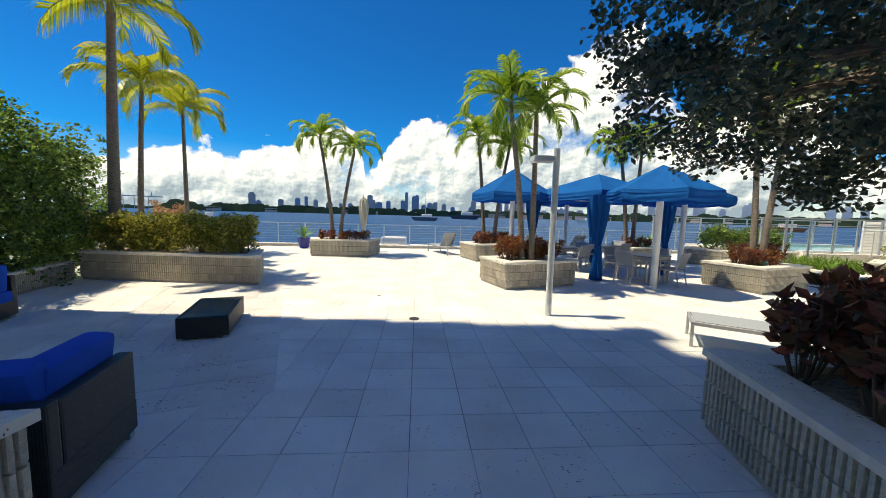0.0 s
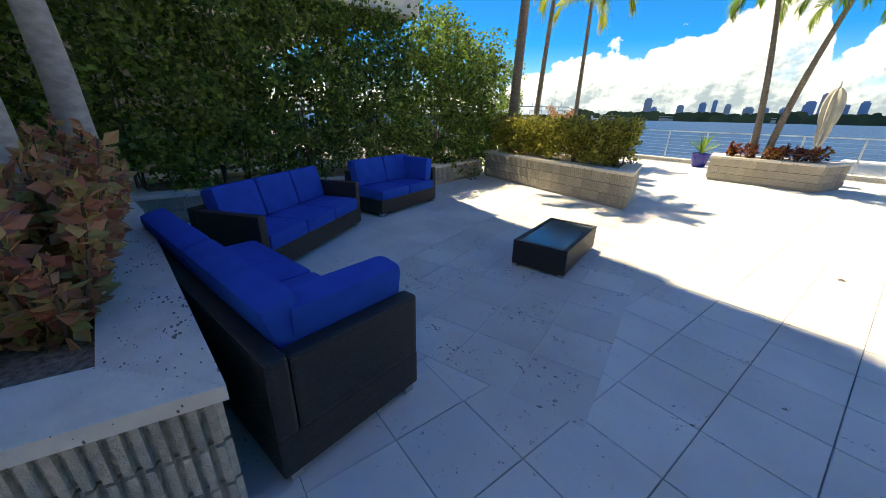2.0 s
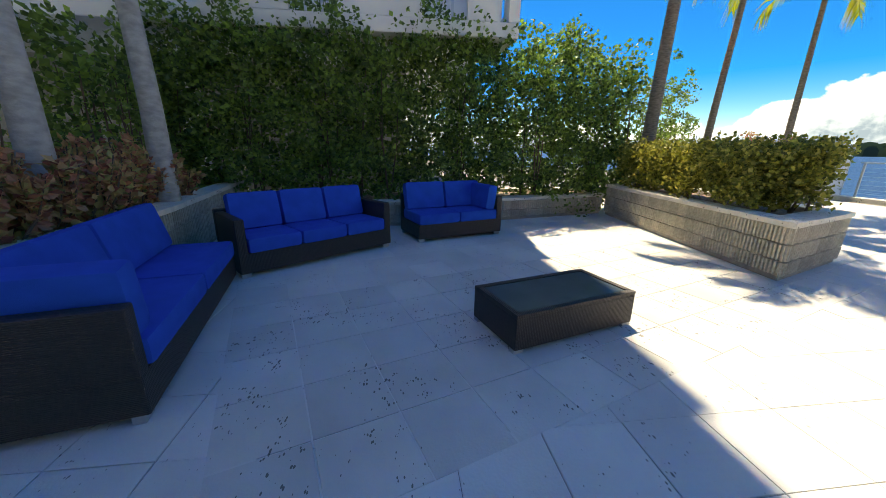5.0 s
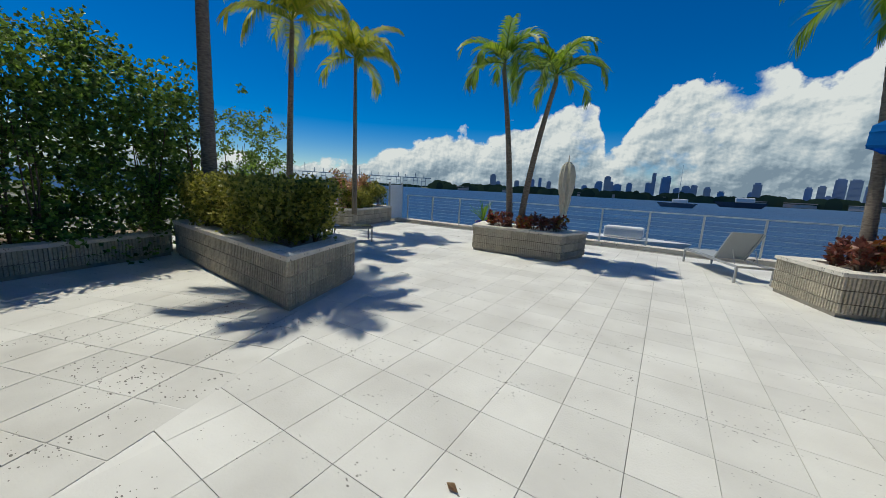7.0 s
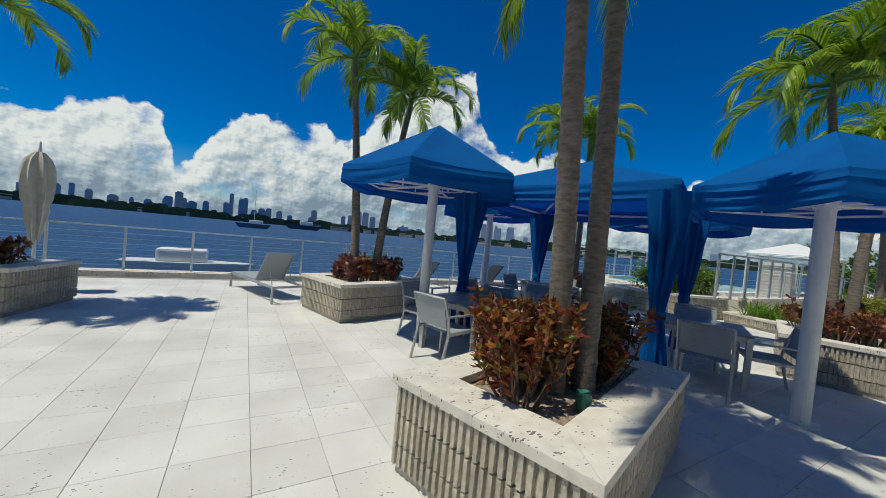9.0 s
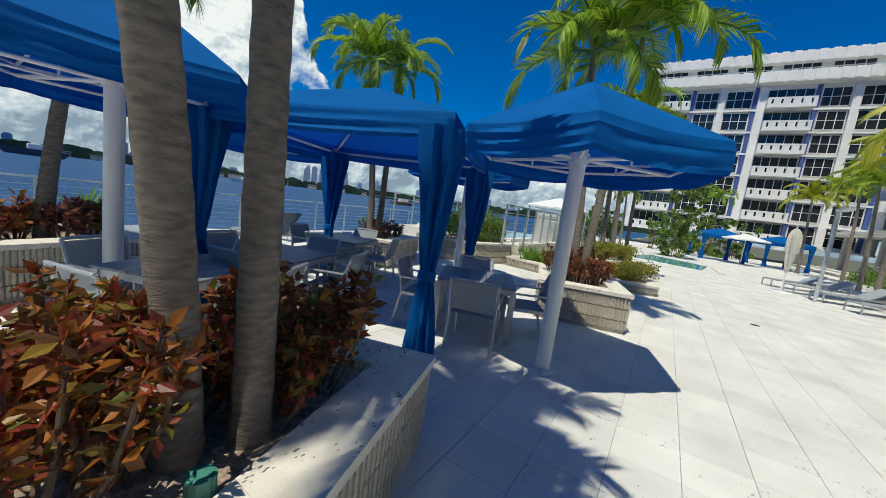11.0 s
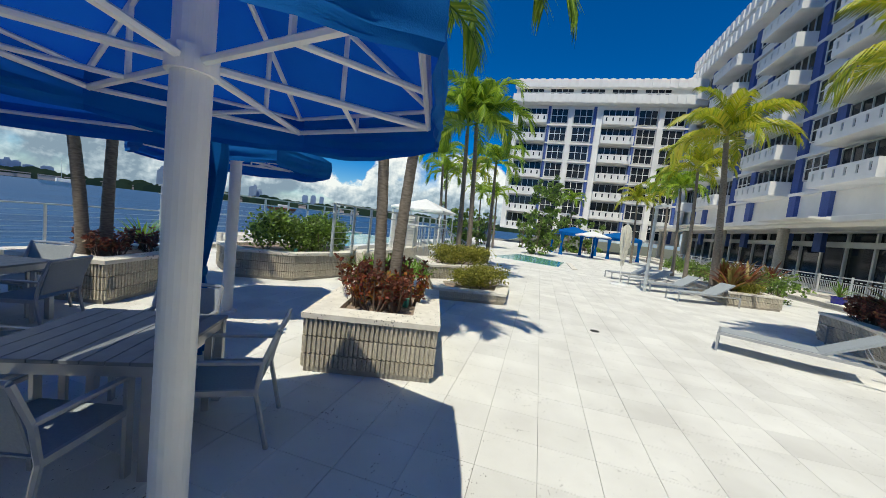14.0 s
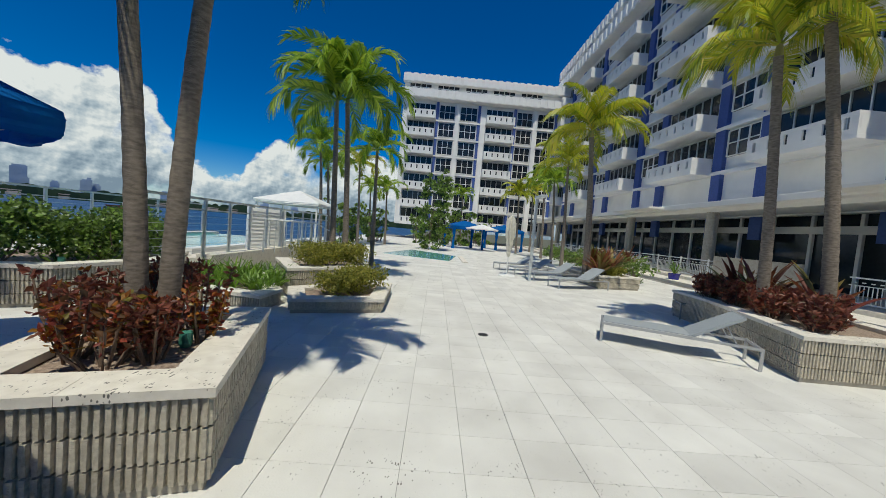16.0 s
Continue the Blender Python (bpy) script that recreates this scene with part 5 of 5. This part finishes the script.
def facade(m, length, floors, storey, z_first, bays, label, depth=14.0, crown_h=3.6, base=None):
    """A block of flats seen from its front (towards -y): wall bands, blue pilasters, windows and balconies."""
    b = thing("apartment_building", m, label, "building", "apartment buildings")
    top = z_first + floors * storey
    part("wall", boxes((0, length, 0.4, depth, z_first, top + crown_h)), CONC, b, "white rendered wall")
    if base:
        part("wall", boxes((0, length, 4.0, depth, 0, z_first)), CONC, b)
    fas = boxes((-0.3, length + 0.3, -0.9, 0.4, top + 0.2, top + 1.5), (-0.2, length + 0.2, -0.5, 0.4, top + crown_h - 1.0, top + crown_h + 0.2))
    part("cornice", fas, CONC, b, "white cornice bands")
    fin = mesh("fin", boxes((-0.32, 0.32, -0.16, 0, 0, 1.25), bevel=0.03))
    fin.materials.append(CONC)
    for i in range(int(length / 1.1)):
        for z, y in ((top + 0.25, -0.9), (top + crown_h - 1.0, -0.5)):
            o = part("fin", fin, None, b)
            o.matrix_basis = pose(0.6 + 1.1 * i, y, z)
    pen = mesh("window", boxes((0, 3.4, 0.3, 0.396, 0, 1.1)))
    pen.materials.append(GLASS)
    bar = mesh("window_bar", boxes(*[(0.85 * k - 0.04, 0.85 * k + 0.04, 0.22, 0.31, 0, 1.1) for k in range(5)], (0, 3.4, 0.22, 0.3, 0.52, 0.6)))
    bar.materials.append(CONC)
    for i in range(int(length / 4.4)):
        w = part("window", pen, None, b)
        w.matrix_basis = pose(0.8 + 4.4 * i, 0, top + 1.52)
        part("bar", bar, None, w)
    for f in range(floors):
        z = z_first + f * storey
        part("floor_band", boxes((0, length, 0.02, 0.42, z - 0.22, z + 0.02), bevel=0.01), CONC, b)
    cache = {}
    x = 0.0
    while x < length - 1:
        for kind, w in bays:
            if x + w > length:
                x = length
                break
            if kind == "blue":
                part("pilaster", boxes((x + 0.05, x + w - 0.05, 0.1, 0.42, z_first + (0 if not base else -1.6), top)), BLUEW, b, "blue painted pilaster")
            elif kind == "white":
                part("pilaster", boxes((x, x + w, -0.1, 0.42, z_first, top)), CONC, b)
            else:
                if (kind, w) not in cache:
                    zb = 0.1 if kind == "balcony" else (0.95 if kind == "window" else 0.25)
                    n = max(2, round(w / 0.9))
                    g = mesh("window", boxes((0.1, w - 0.1, 0.3, 0.396, zb, storey - 0.35)))
                    g.materials.append(GLASS)
                    fr = [(0.1 + (w - 0.2) * k / n - 0.035, 0.1 + (w - 0.2) * k / n + 0.035, 0.22, 0.31, zb, storey - 0.35) for k in range(n + 1)]
                    fr += [(0.1, w - 0.1, 0.22, 0.3, zz, zz + 0.05) for zz in ((zb, storey - 0.4) if kind == "balcony" else (zb, (zb + storey - 0.35) / 2, storey - 0.4))]
                    fm = mesh("window_frame", boxes(*fr))
                    fm.materials.append(CONC if kind != "balcony" else RAIL)
                    cache[(kind, w)] = (g, fm, balcony_meshes(w, 1.5, 1.0, max(3, round(w / 0.9))) if kind == "balcony" else None)
                g, fm, bal = cache[(kind, w)]
                for f in range(floors):
                    z = z_first + f * storey
                    if base and f == 0:
                        continue
                    o = part("window", g, None, b)
                    o.matrix_basis = pose(x, 0, z)
                    part("window_frame", fm, None, o)
                    if bal:
                        s = part("balcony", bal[0], None, b)
                        s.matrix_basis = pose(x, 0.1, z)
                        part("parapet", bal[1], None, s)
            x += w
    return b


# long wing along the terrace, with an arcade on its ground floor
facade(pose(66, -13, 0, 0, 0, 180), 62, 7, 3.05, 4.35, (("balcony", 5.4), ("blue", 0.9), ("window", 2.6), ("blue", 0.9)),
       "long white apartment block with slotted balconies and blue pilasters", base=True)
facade(pose(62, 12.9, 0, 0, 0, -90), 25.8, 7, 2.75, 2.4, (("white", 0.8), ("balcony", 4.4), ("blue", 0.5), ("glazing", 2.6), ("white", 0.7), ("glazing", 2.8), ("blue", 0.5)),
       "white apartment wing with slotted balconies at the far end")
# the tower whose shade falls on the seats
tw = thing("apartment_building", pose(-8.9, 5.95, 0), "white apartment tower above the hedge", "building", "apartment buildings")
part("wall", boxes((-22, 0, -24, 0, 3.9, 28.3)), CONC, tw, "white rendered wall")
part("lobby_wall", boxes((-22, -3.5, -24, -2.0, 0, 3.9)), PLINTH, tw, "grey recessed lobby front")
for k in range(4):
    part("column", boxes((-1.0, -0.5, -6.5 * k - 1.0, -6.5 * k - 0.5, 0, 3.9), bevel=0.03), CONC, tw)
for f in range(8):
    part("floor_band", boxes((-22, 0.14, -24, 0.14, 3.86 + 3.05 * f, 4.1 + 3.05 * f)), CONC, tw)
    for k in range(5):
        y0 = -1.2 - 4.2 * k
        w = part("window", boxes((0.0, 0.03, y0 - 1.0, y0, 4.9 + 3.05 * f, 6.3 + 3.05 * f)), GLASS, tw)
        part("window_frame", boxes((0.03, 0.09, y0 - 1.06, y0 - 0.98, 4.85 + 3.05 * f, 6.35 + 3.05 * f), (0.03, 0.09, y0 - 0.02, y0 + 0.06, 4.85 + 3.05 * f, 6.35 + 3.05 * f),
                                   (0.03, 0.09, y0 - 1.06, y0 + 0.06, 4.8 + 3.05 * f, 4.9 + 3.05 * f), (0.03, 0.07, y0 - 0.54, y0 - 0.46, 4.9 + 3.05 * f, 6.3 + 3.05 * f)), CONC, w)
bl = part("balcony", boxes((0.15, 1.95, -10, -0.03, -0.55, -0.3), bevel=0.02), CONC, tw, "white balcony slab")
bl.matrix_basis = pose(0, 0, 3.86)
SLOTS = ((-0.43, -0.23), (-1.78, -0.98), (-4.0, -3.2), (-6.2, -5.4), (-8.4, -7.6))
ends = [-0.03] + [v for a, b in SLOTS for v in (b, a)] + [-10]
wall = [(1.83, 1.95, ends[k + 1], ends[k], -0.3, 0.78) for k in range(0, len(ends), 2)]
wall += [(1.83, 1.95, -10, -0.03, 0.782, 0.92), (0.15, 1.83, -0.15, -0.03, -0.3, 0.0), (0.15, 1.83, -0.15, -0.03, 0.782, 0.92), (0.15, 0.7, -0.15, -0.03, 0.0, 0.78), (1.3, 1.83, -0.15, -0.03, 0.0, 0.78)]
for piece in wall:
    part("parapet_panel", boxes(piece), CONC, bl)
for a, b in SLOTS[1:]:
    for u in (0.33, 0.67):
        part("bar", boxes((1.87, 1.9, a + (b - a) * u - 0.02, a + (b - a) * u + 0.02, -0.3, 0.78)), RAIL, bl)
for k in range(22):
    part("fin", boxes((0, 0.16, -0.5 - 1.1 * k, 0.1 - 1.1 * k, 27.6, 28.6)), CONC, tw)

# arcade
arc = thing("arcade", pose(0, 0, 0), "white flat arcade roof on round columns", "arcade")
part("roof", boxes((4.5, 62, -13.0, -8.6, 4.2, 4.5), bevel=0.03), CONC, arc)
part("soffit_beam", boxes((4.5, 62, -9.6, -9.2, 4.0, 4.2)), CONC, arc)
for k in range(7):
    part("column", tube(bmesh.new(), [(9.5 + 8.2 * k, -9.4, 0.3), (9.5 + 8.2 * k, -9.4, 4.0)], 0.3, 20), PLINTH, arc, "round concrete column")
for k in range(3):
    part("drip_slab", boxes((14 + 15 * k, 19 + 15 * k, -8.6, -7.6, 4.3, 4.42)), CONC, arc)
part("shopfront", boxes((4.5, 62, -14.5, -14.2, 0.3, 4.2)), GLASS, arc, "dark glazed ground floor")
for k in range(26):
    part("mullion", boxes((5 + 2.2 * k, 5.16 + 2.2 * k, -14.2, -14.05, 0.3, 4.2)), CONC, arc)
part("lintel", boxes((4.5, 62, -14.2, -14.0, 3.2, 3.6)), CONC, arc)
slab("walkway", 10, 62, -13, -6.0, -0.012, 0.16, CAP, "pale raised walkway with a kerb", "pavement")
slab("walkway_2", 10, 62, -13, -7.6, 0.16, 0.32, CAP, "second pale step of the raised walkway", "pavement")
fen = thing("lattice_railing", pose(8, -8.3, 0.32), "white lattice railing before the arcade", "railing")
LP = mesh("panel", boxes((0, 2.0, -0.02, 0.02, 0.95, 1.0), (0, 2.0, -0.02, 0.02, 0.1, 0.15), (0, 0.06, -0.03, 0.03, 0, 1.05),
                         *[(0.12 + 0.12 * k, 0.14 + 0.12 * k, -0.01, 0.01, 0.15, 0.7) for k in range(16)], (0, 2.0, -0.015, 0.015, 0.7, 0.73),
                         *[(0.1 + 0.24 * k, 0.2 + 0.24 * k, -0.01, 0.01, 0.8, 0.84) for k in range(8)]))
LP.materials.append(WHITE)
for k in range(20):
    if k not in (5, 6):
        o = part("panel", LP, None, fen)
        o.matrix_basis = pose(2.05 * k, 0, 0)
scr = thing("screen_wall", pose(19.5, -8.0, 0.32), "low grey screen wall before the arcade", "screen")
part("panel", boxes((0, 4.2, -0.06, 0.06, 0, 1.25), bevel=0.01), PLINTH, scr)
hr = thing("handrail", pose(27, -5.8, 0), "bent steel handrail beside the ramp", "handrail")
part("rail", tube(bmesh.new(), [(0, 0, 0), (0, 0, 0.8), (0.15, 0, 0.95), (3.2, -0.3, 1.05), (3.4, -0.3, 0.9), (3.4, -0.3, 0.15)], 0.025, 8), RAIL, hr)

# ---- pool side ----
POOLW = mat("pool_water", (0.12, 0.42, 0.42), 0.08, 0, (0.1, 0.36, 0.38), 2, 0.15, 6)
pool = tagged(part("pool", prism([(25.8, 5.2), (30, 4.6), (33, 7.8), (27.5, 9.2)], -0.004, 0.012), POOLW), "turquoise pool set into the paving", "pool", "", "structure")
part("coping", boxes((25.4, 30.0, 4.2, 4.5, -0.004, 0.05)), CAP, pool)
hp = tagged(thing("pool_terrace", pose(0, 0, 0), "raised pool terrace with a fence", "terrace"), kind="structure")
part("base", boxes((14.6, 24, 11.2, 17.2, -0.01, 0.55)), CAP, hp)
part("edge", boxes((14.5, 24.1, 11.1, 11.45, 0.55, 0.66), bevel=0.01), CAP, hp)
part("water", boxes((15.6, 23, 12.4, 16.4, 0.552, 0.6)), POOLW, hp, "turquoise pool water")
part("rim", boxes((15.3, 23.3, 12.1, 12.4, 0.55, 0.68), (15.3, 23.3, 16.4, 16.7, 0.55, 0.68)), WHITE, hp)
fn = thing("pool_fence", pose(0, 0, 0.6), "silver metal fence round the raised pool", "fence")
FP = mesh("post", boxes((-0.03, 0.03, -0.03, 0.03, 0, 1.3), bevel=0.004))
FP.materials.append(RAIL)
for k in range(12):
    o = part("post", FP, None, fn)
    o.matrix_basis = pose(12.6 + 0.95 * k, 11.3, 0)
for k in range(9):
    o = part("post", FP, None, fn)
    o.matrix_basis = pose(12.6 + 1.3 * k, 17.0, 0)
for y in (11.3, 17.0):
    part("rail", boxes((12.5, 23.2, y - 0.025, y + 0.025, 1.28, 1.33), (12.5, 23.2, y - 0.02, y + 0.02, 1.05, 1.08)), RAIL, fn)
    for k in range(6):
        part("wire", boxes((12.5, 23.2, y - 0.004, y + 0.004, 0.15 + 0.15 * k, 0.158 + 0.15 * k)), RAIL, fn)
lvr = thing("louvre_screen", pose(17.6, 12.0, 0.55, 0, 0, -36), "white louvred equipment screen beside the fence", "screen")
for k in range(11):
    bm = bmesh.new()
    box(bm, 0, 1.15, -0.1, 0.0, 0, 0.11, m=Matrix.Translation((0, 0, 0.04 + 0.115 * k)) @ pose(0, 0, 0, -14))
    part("slat", bm, WHITE, lvr)
for x0 in (-0.04, 1.15):
    part("side_post", boxes((x0, x0 + 0.04, -0.1, 0.02, 0, 1.36)), WHITE, lvr)
tn = thing("pavilion", pose(22.5, 12.4, 0.0), "small white canvas pavilion by the pool", "pavilion")
part("roof", canopy_skin(4, 1.9, 45, 2.35, 2.9, 0.12), WHITE, tn, smooth=True)
for sx in (-1, 1):
    for sy in (-1, 1):
        part("post", boxes((sx * 1.25 - 0.03, sx * 1.25 + 0.03, sy * 1.25 - 0.03, sy * 1.25 + 0.03, 0, 2.35)), WHITE, tn)
st = thing("stairs", pose(17.6, 8.6, 0, 0, 0, 20), "pale steps up to the raised pool", "stairs")
for k in range(4):
    part("step", boxes((0, 1.4, 0.3 * k, 1.6, 0.15 * k + (0.001 if k else 0), 0.15 * (k + 1)), bevel=0.01), CAP, st)
for sx in (-0.05, 1.45):
    part("handrail", tube(bmesh.new(), [(sx, 0, 0), (sx, 0, 0.95), (sx, 1.2, 1.55), (sx, 2.6, 1.55), (sx, 2.6, 0.6)], 0.022, 8), RAIL, st, "grey metal handrail")
    for k in range(12):
        yy = 0.1 + 0.2 * k
        z0 = min(0.6, 0.5 * yy)
        part("baluster", tube(bmesh.new(), [(sx, yy, z0), (sx, yy, 0.95 + min(0.6, 0.5 * yy))], 0.012, 5), RAIL, st)


def closed_umbrella(x, y, label, h=2.4):
    u = thing("closed_umbrella", pose(x, y, 0), label, "umbrella", "closed umbrellas")
    part("base", lathe([(0.36, 0), (0.36, 0.03), (0.3, 0.06), (0.05, 0.08)], 28), WHITE, u, "round white base")
    part("pole", tube(bmesh.new(), [(0, 0, 0.07), (0, 0, h)], 0.024, 10), WHITE, u)
    bm = bmesh.new()
    rows, seg = [], 32
    for i in range(16):
        t = i / 15
        r = 0.05 + 0.125 * math.sin(math.pi * min(1, (1 - t) ** 0.6)) * (0.75 if 0.35 < t < 0.45 else 1.0)
        z = 0.85 + (h - 0.92) * t
        rows.append([bm.verts.new((r * (1 + 0.28 * math.sin(7 * a + 2 * t)) * math.cos(a), r * (1 + 0.28 * math.sin(7 * a + 2 * t)) * math.sin(a), z + 0.04 * math.sin(5 * a) * (1 - t))) for a in (2 * math.pi * k / seg for k in range(seg))])
    for p, q in zip(rows, rows[1:]):
        for k in range(seg):
            bm.faces.new((p[k], p[(k + 1) % seg], q[(k + 1) % seg], q[k]))
    part("canvas", bm, CANVAS, u, "furled cream canvas", smooth=True)
    part("finial", lathe([(0.015, h), (0.02, h + 0.05), (0.006, h + 0.12)], 10), WHITE, u)
    return u


closed_umbrella(-2.0, 15.4, "furled cream umbrella on a white base by the water", 2.45)
closed_umbrella(21.0, 3.0, "furled pale umbrella among loungers", 2.6)
lq = thing("street_lamp", pose(20.0, 2.3, 0), "grey metal pole lamp with a flat head", "lamp")
part("pole", tube(bmesh.new(), [(0, 0, 0), (0, 0, 3.3)], 0.06, 14), RAIL, lq)
part("head", boxes((-0.9, -0.06, -0.12, 0.12, 3.2, 3.28), bevel=0.02), RAIL, lq)
for k, (px, py) in enumerate(((43, 3.2), (46, -1.6))):
    c = thing("cabana", pose(px, py, 0, 0, 0, 15), "blue canvas cabana beyond the pool", "cabana", "far cabanas")
    part("canopy", canopy_skin(4, 2.4, 45, 2.3, 2.9, 0.3), FABRIC, c, smooth=True)
    for sx in (-1, 1):
        for sy in (-1, 1):
            part("curtain", tube(bmesh.new(), [(1.55 * sx, 1.55 * sy, 0), (1.55 * sx, 1.55 * sy, 0.9), (1.55 * sx, 1.55 * sy, 2.2)], [0.2, 0.1, 0.22], 10), FABRIC, c)
c = thing("parasol", pose(40.5, 1.6, 0), "open white parasol beyond the pool", "umbrella")
part("canopy", canopy_skin(8, 1.6, 0, 2.15, 2.6, 0.1), WHITE, c, smooth=True)
part("pole", tube(bmesh.new(), [(0, 0, 0), (0, 0, 2.5)], 0.03, 8), WHITE, c)

# ---- small things ----
for px, py in ((3.0, 8.12), (9.3, 7.98), (12.3, 12.1)):
    g = thing("spotlight", pose(px, py, 0.54), "small green garden spotlight in mulch", "lamp", "garden spotlights")
    part("stake", tube(bmesh.new(), [(0, 0, 0), (0, 0, 0.06)], 0.012, 6), GREENL, g)
    part("body", lathe([(0.035, 0.05), (0.045, 0.08), (0.045, 0.17), (0.03, 0.172)], 14), GREENL, g)
for px, py in ((12.26, 5.17), (0.36, 5.35)):
    tagged(part("floor_drain", lathe([(0.085, 0.001), (0.085, 0.006), (0.06, 0.004)], 20), DARK), "round dark metal floor drain", "drain").location = (px, py, 0)
DRY_LEAF = mat("dry_leaf", (0.34, 0.22, 0.12), 0.8, 0, (0.22, 0.13, 0.07), 30)
for px, py in ((-0.42, 6.92), (3.1, 4.3)):
    bm = bmesh.new()
    vs = [bm.verts.new(v) for v in ((0, 0, 0.004), (0.04, 0.02, 0.02), (0.09, 0, 0.008), (0.045, -0.025, 0.014))]
    bm.faces.new((vs[0], vs[1], vs[2])), bm.faces.new((vs[0], vs[2], vs[3]))
    bmesh.ops.solidify(bm, geom=bm.faces[:], thickness=0.001)
    o = tagged(part("fallen_leaf", bm, DRY_LEAF), "dry brown fallen leaf on the paving", "leaf", "fallen leaves")
    o.matrix_basis = pose(px, py, 0.002, 0, 0, 40 * px)

# ---- paving tiles ----
TS = 0.45
tile_rng = random.Random(9)


def tile_mesh(s, gap):
    g = s / 2 - gap
    bm = bmesh.new()
    a = [bm.verts.new((x * g, y * g, -0.014)) for x, y in ((-1, -1), (1, -1), (1, 1), (-1, 1))]
    b = [bm.verts.new((x * g, y * g, -0.0015)) for x, y in ((-1, -1), (1, -1), (1, 1), (-1, 1))]
    c = [bm.verts.new((x * (g - gap * 0.6), y * (g - gap * 0.6), 0)) for x, y in ((-1, -1), (1, -1), (1, 1), (-1, 1))]
    bm.faces.new(c)
    for p, q in ((a, b), (b, c)):
        for k in range(4):
            bm.faces.new((p[k], p[(k + 1) % 4], q[(k + 1) % 4], q[k]))
    return mesh("tile", bm)


TILE, TILE_WIDE, TILE_OLD = tile_mesh(TS, 0.0017), tile_mesh(TS, 0.0036), tile_mesh(TS, 0.0042)
TILE.materials.append(PAVE)
TILE_WIDE.materials.append(PAVE)
TILE_OLD.materials.append(PAVE_OLD)
SLOPE = Vector((-0.334, 0.943))


def seat_side(x, y):
    """True on the turned paving by the sofas."""
    p = Vector((x + 1.43, y - 4.47))
    return p.x * SLOPE.y - p.y * SLOPE.x < 0 and p.dot(SLOPE) > -1.55


near, rest = [], []
for i in range(-66, 166):
    for j in range(-30, 39):
        x, y = 0.356 + TS * (i + 0.5), 2.16 + TS * (j + 0.5)
        if y > 17.05 or y < -5.7 or x < -12 or x > 62:
            continue
        if seat_side(x, y) or seat_side(x - 0.25, y) or seat_side(x, y + 0.3):
            rest.append((x, y, 0.0, -0.004))
        if not seat_side(x, y):
            (near if -1.8 < x < 4.4 and 2.1 < y < 9.6 and len(near) < 240 else rest).append((x, y, 0.0, 0.0))
for i in range(-3, 22):
    for j in range(0, 26):
        p = Vector((-1.43, 4.47)) + SLOPE * (-1.55 + TS * (i + 3.5)) + Vector((-SLOPE.y, SLOPE.x)) * (TS * (j + 0.5))
        if p.y < 17.0 and p.x > -12:
            (near if j < 5 and i < 9 else rest).append((p.x, p.y, math.atan2(-SLOPE.x, SLOPE.y), 0.0012))
for x, y, a, dz in near[:300]:
    o = part("tile", TILE_OLD if a else TILE_WIDE if y < 5.4 else TILE, None, terrace)
    o.matrix_basis = pose(x, y, dz + 0.0006 * tile_rng.random(), 0, 0, math.degrees(a) + 90 * tile_rng.randrange(4))
V0 = np.array([v.co[:] for v in TILE.vertices])
F0 = [tuple(f.vertices) for f in TILE.polygons]
vs, fs = [], []
for x, y, a, dz in rest + near[300:]:
    ca, sa = math.cos(a), math.sin(a)
    k = len(vs)
    vs.extend((x + ca * v[0] - sa * v[1], y + sa * v[0] + ca * v[1], v[2] + dz) for v in V0)
    fs.extend(tuple(k + q for q in f) for f in F0)
me = bpy.data.meshes.new("paving_tiles")
me.from_pydata(vs, [], fs)
tagged(part("paving_tiles", me, PAVE_REST, terrace), "square pale stone paving tiles", kind="stuff")
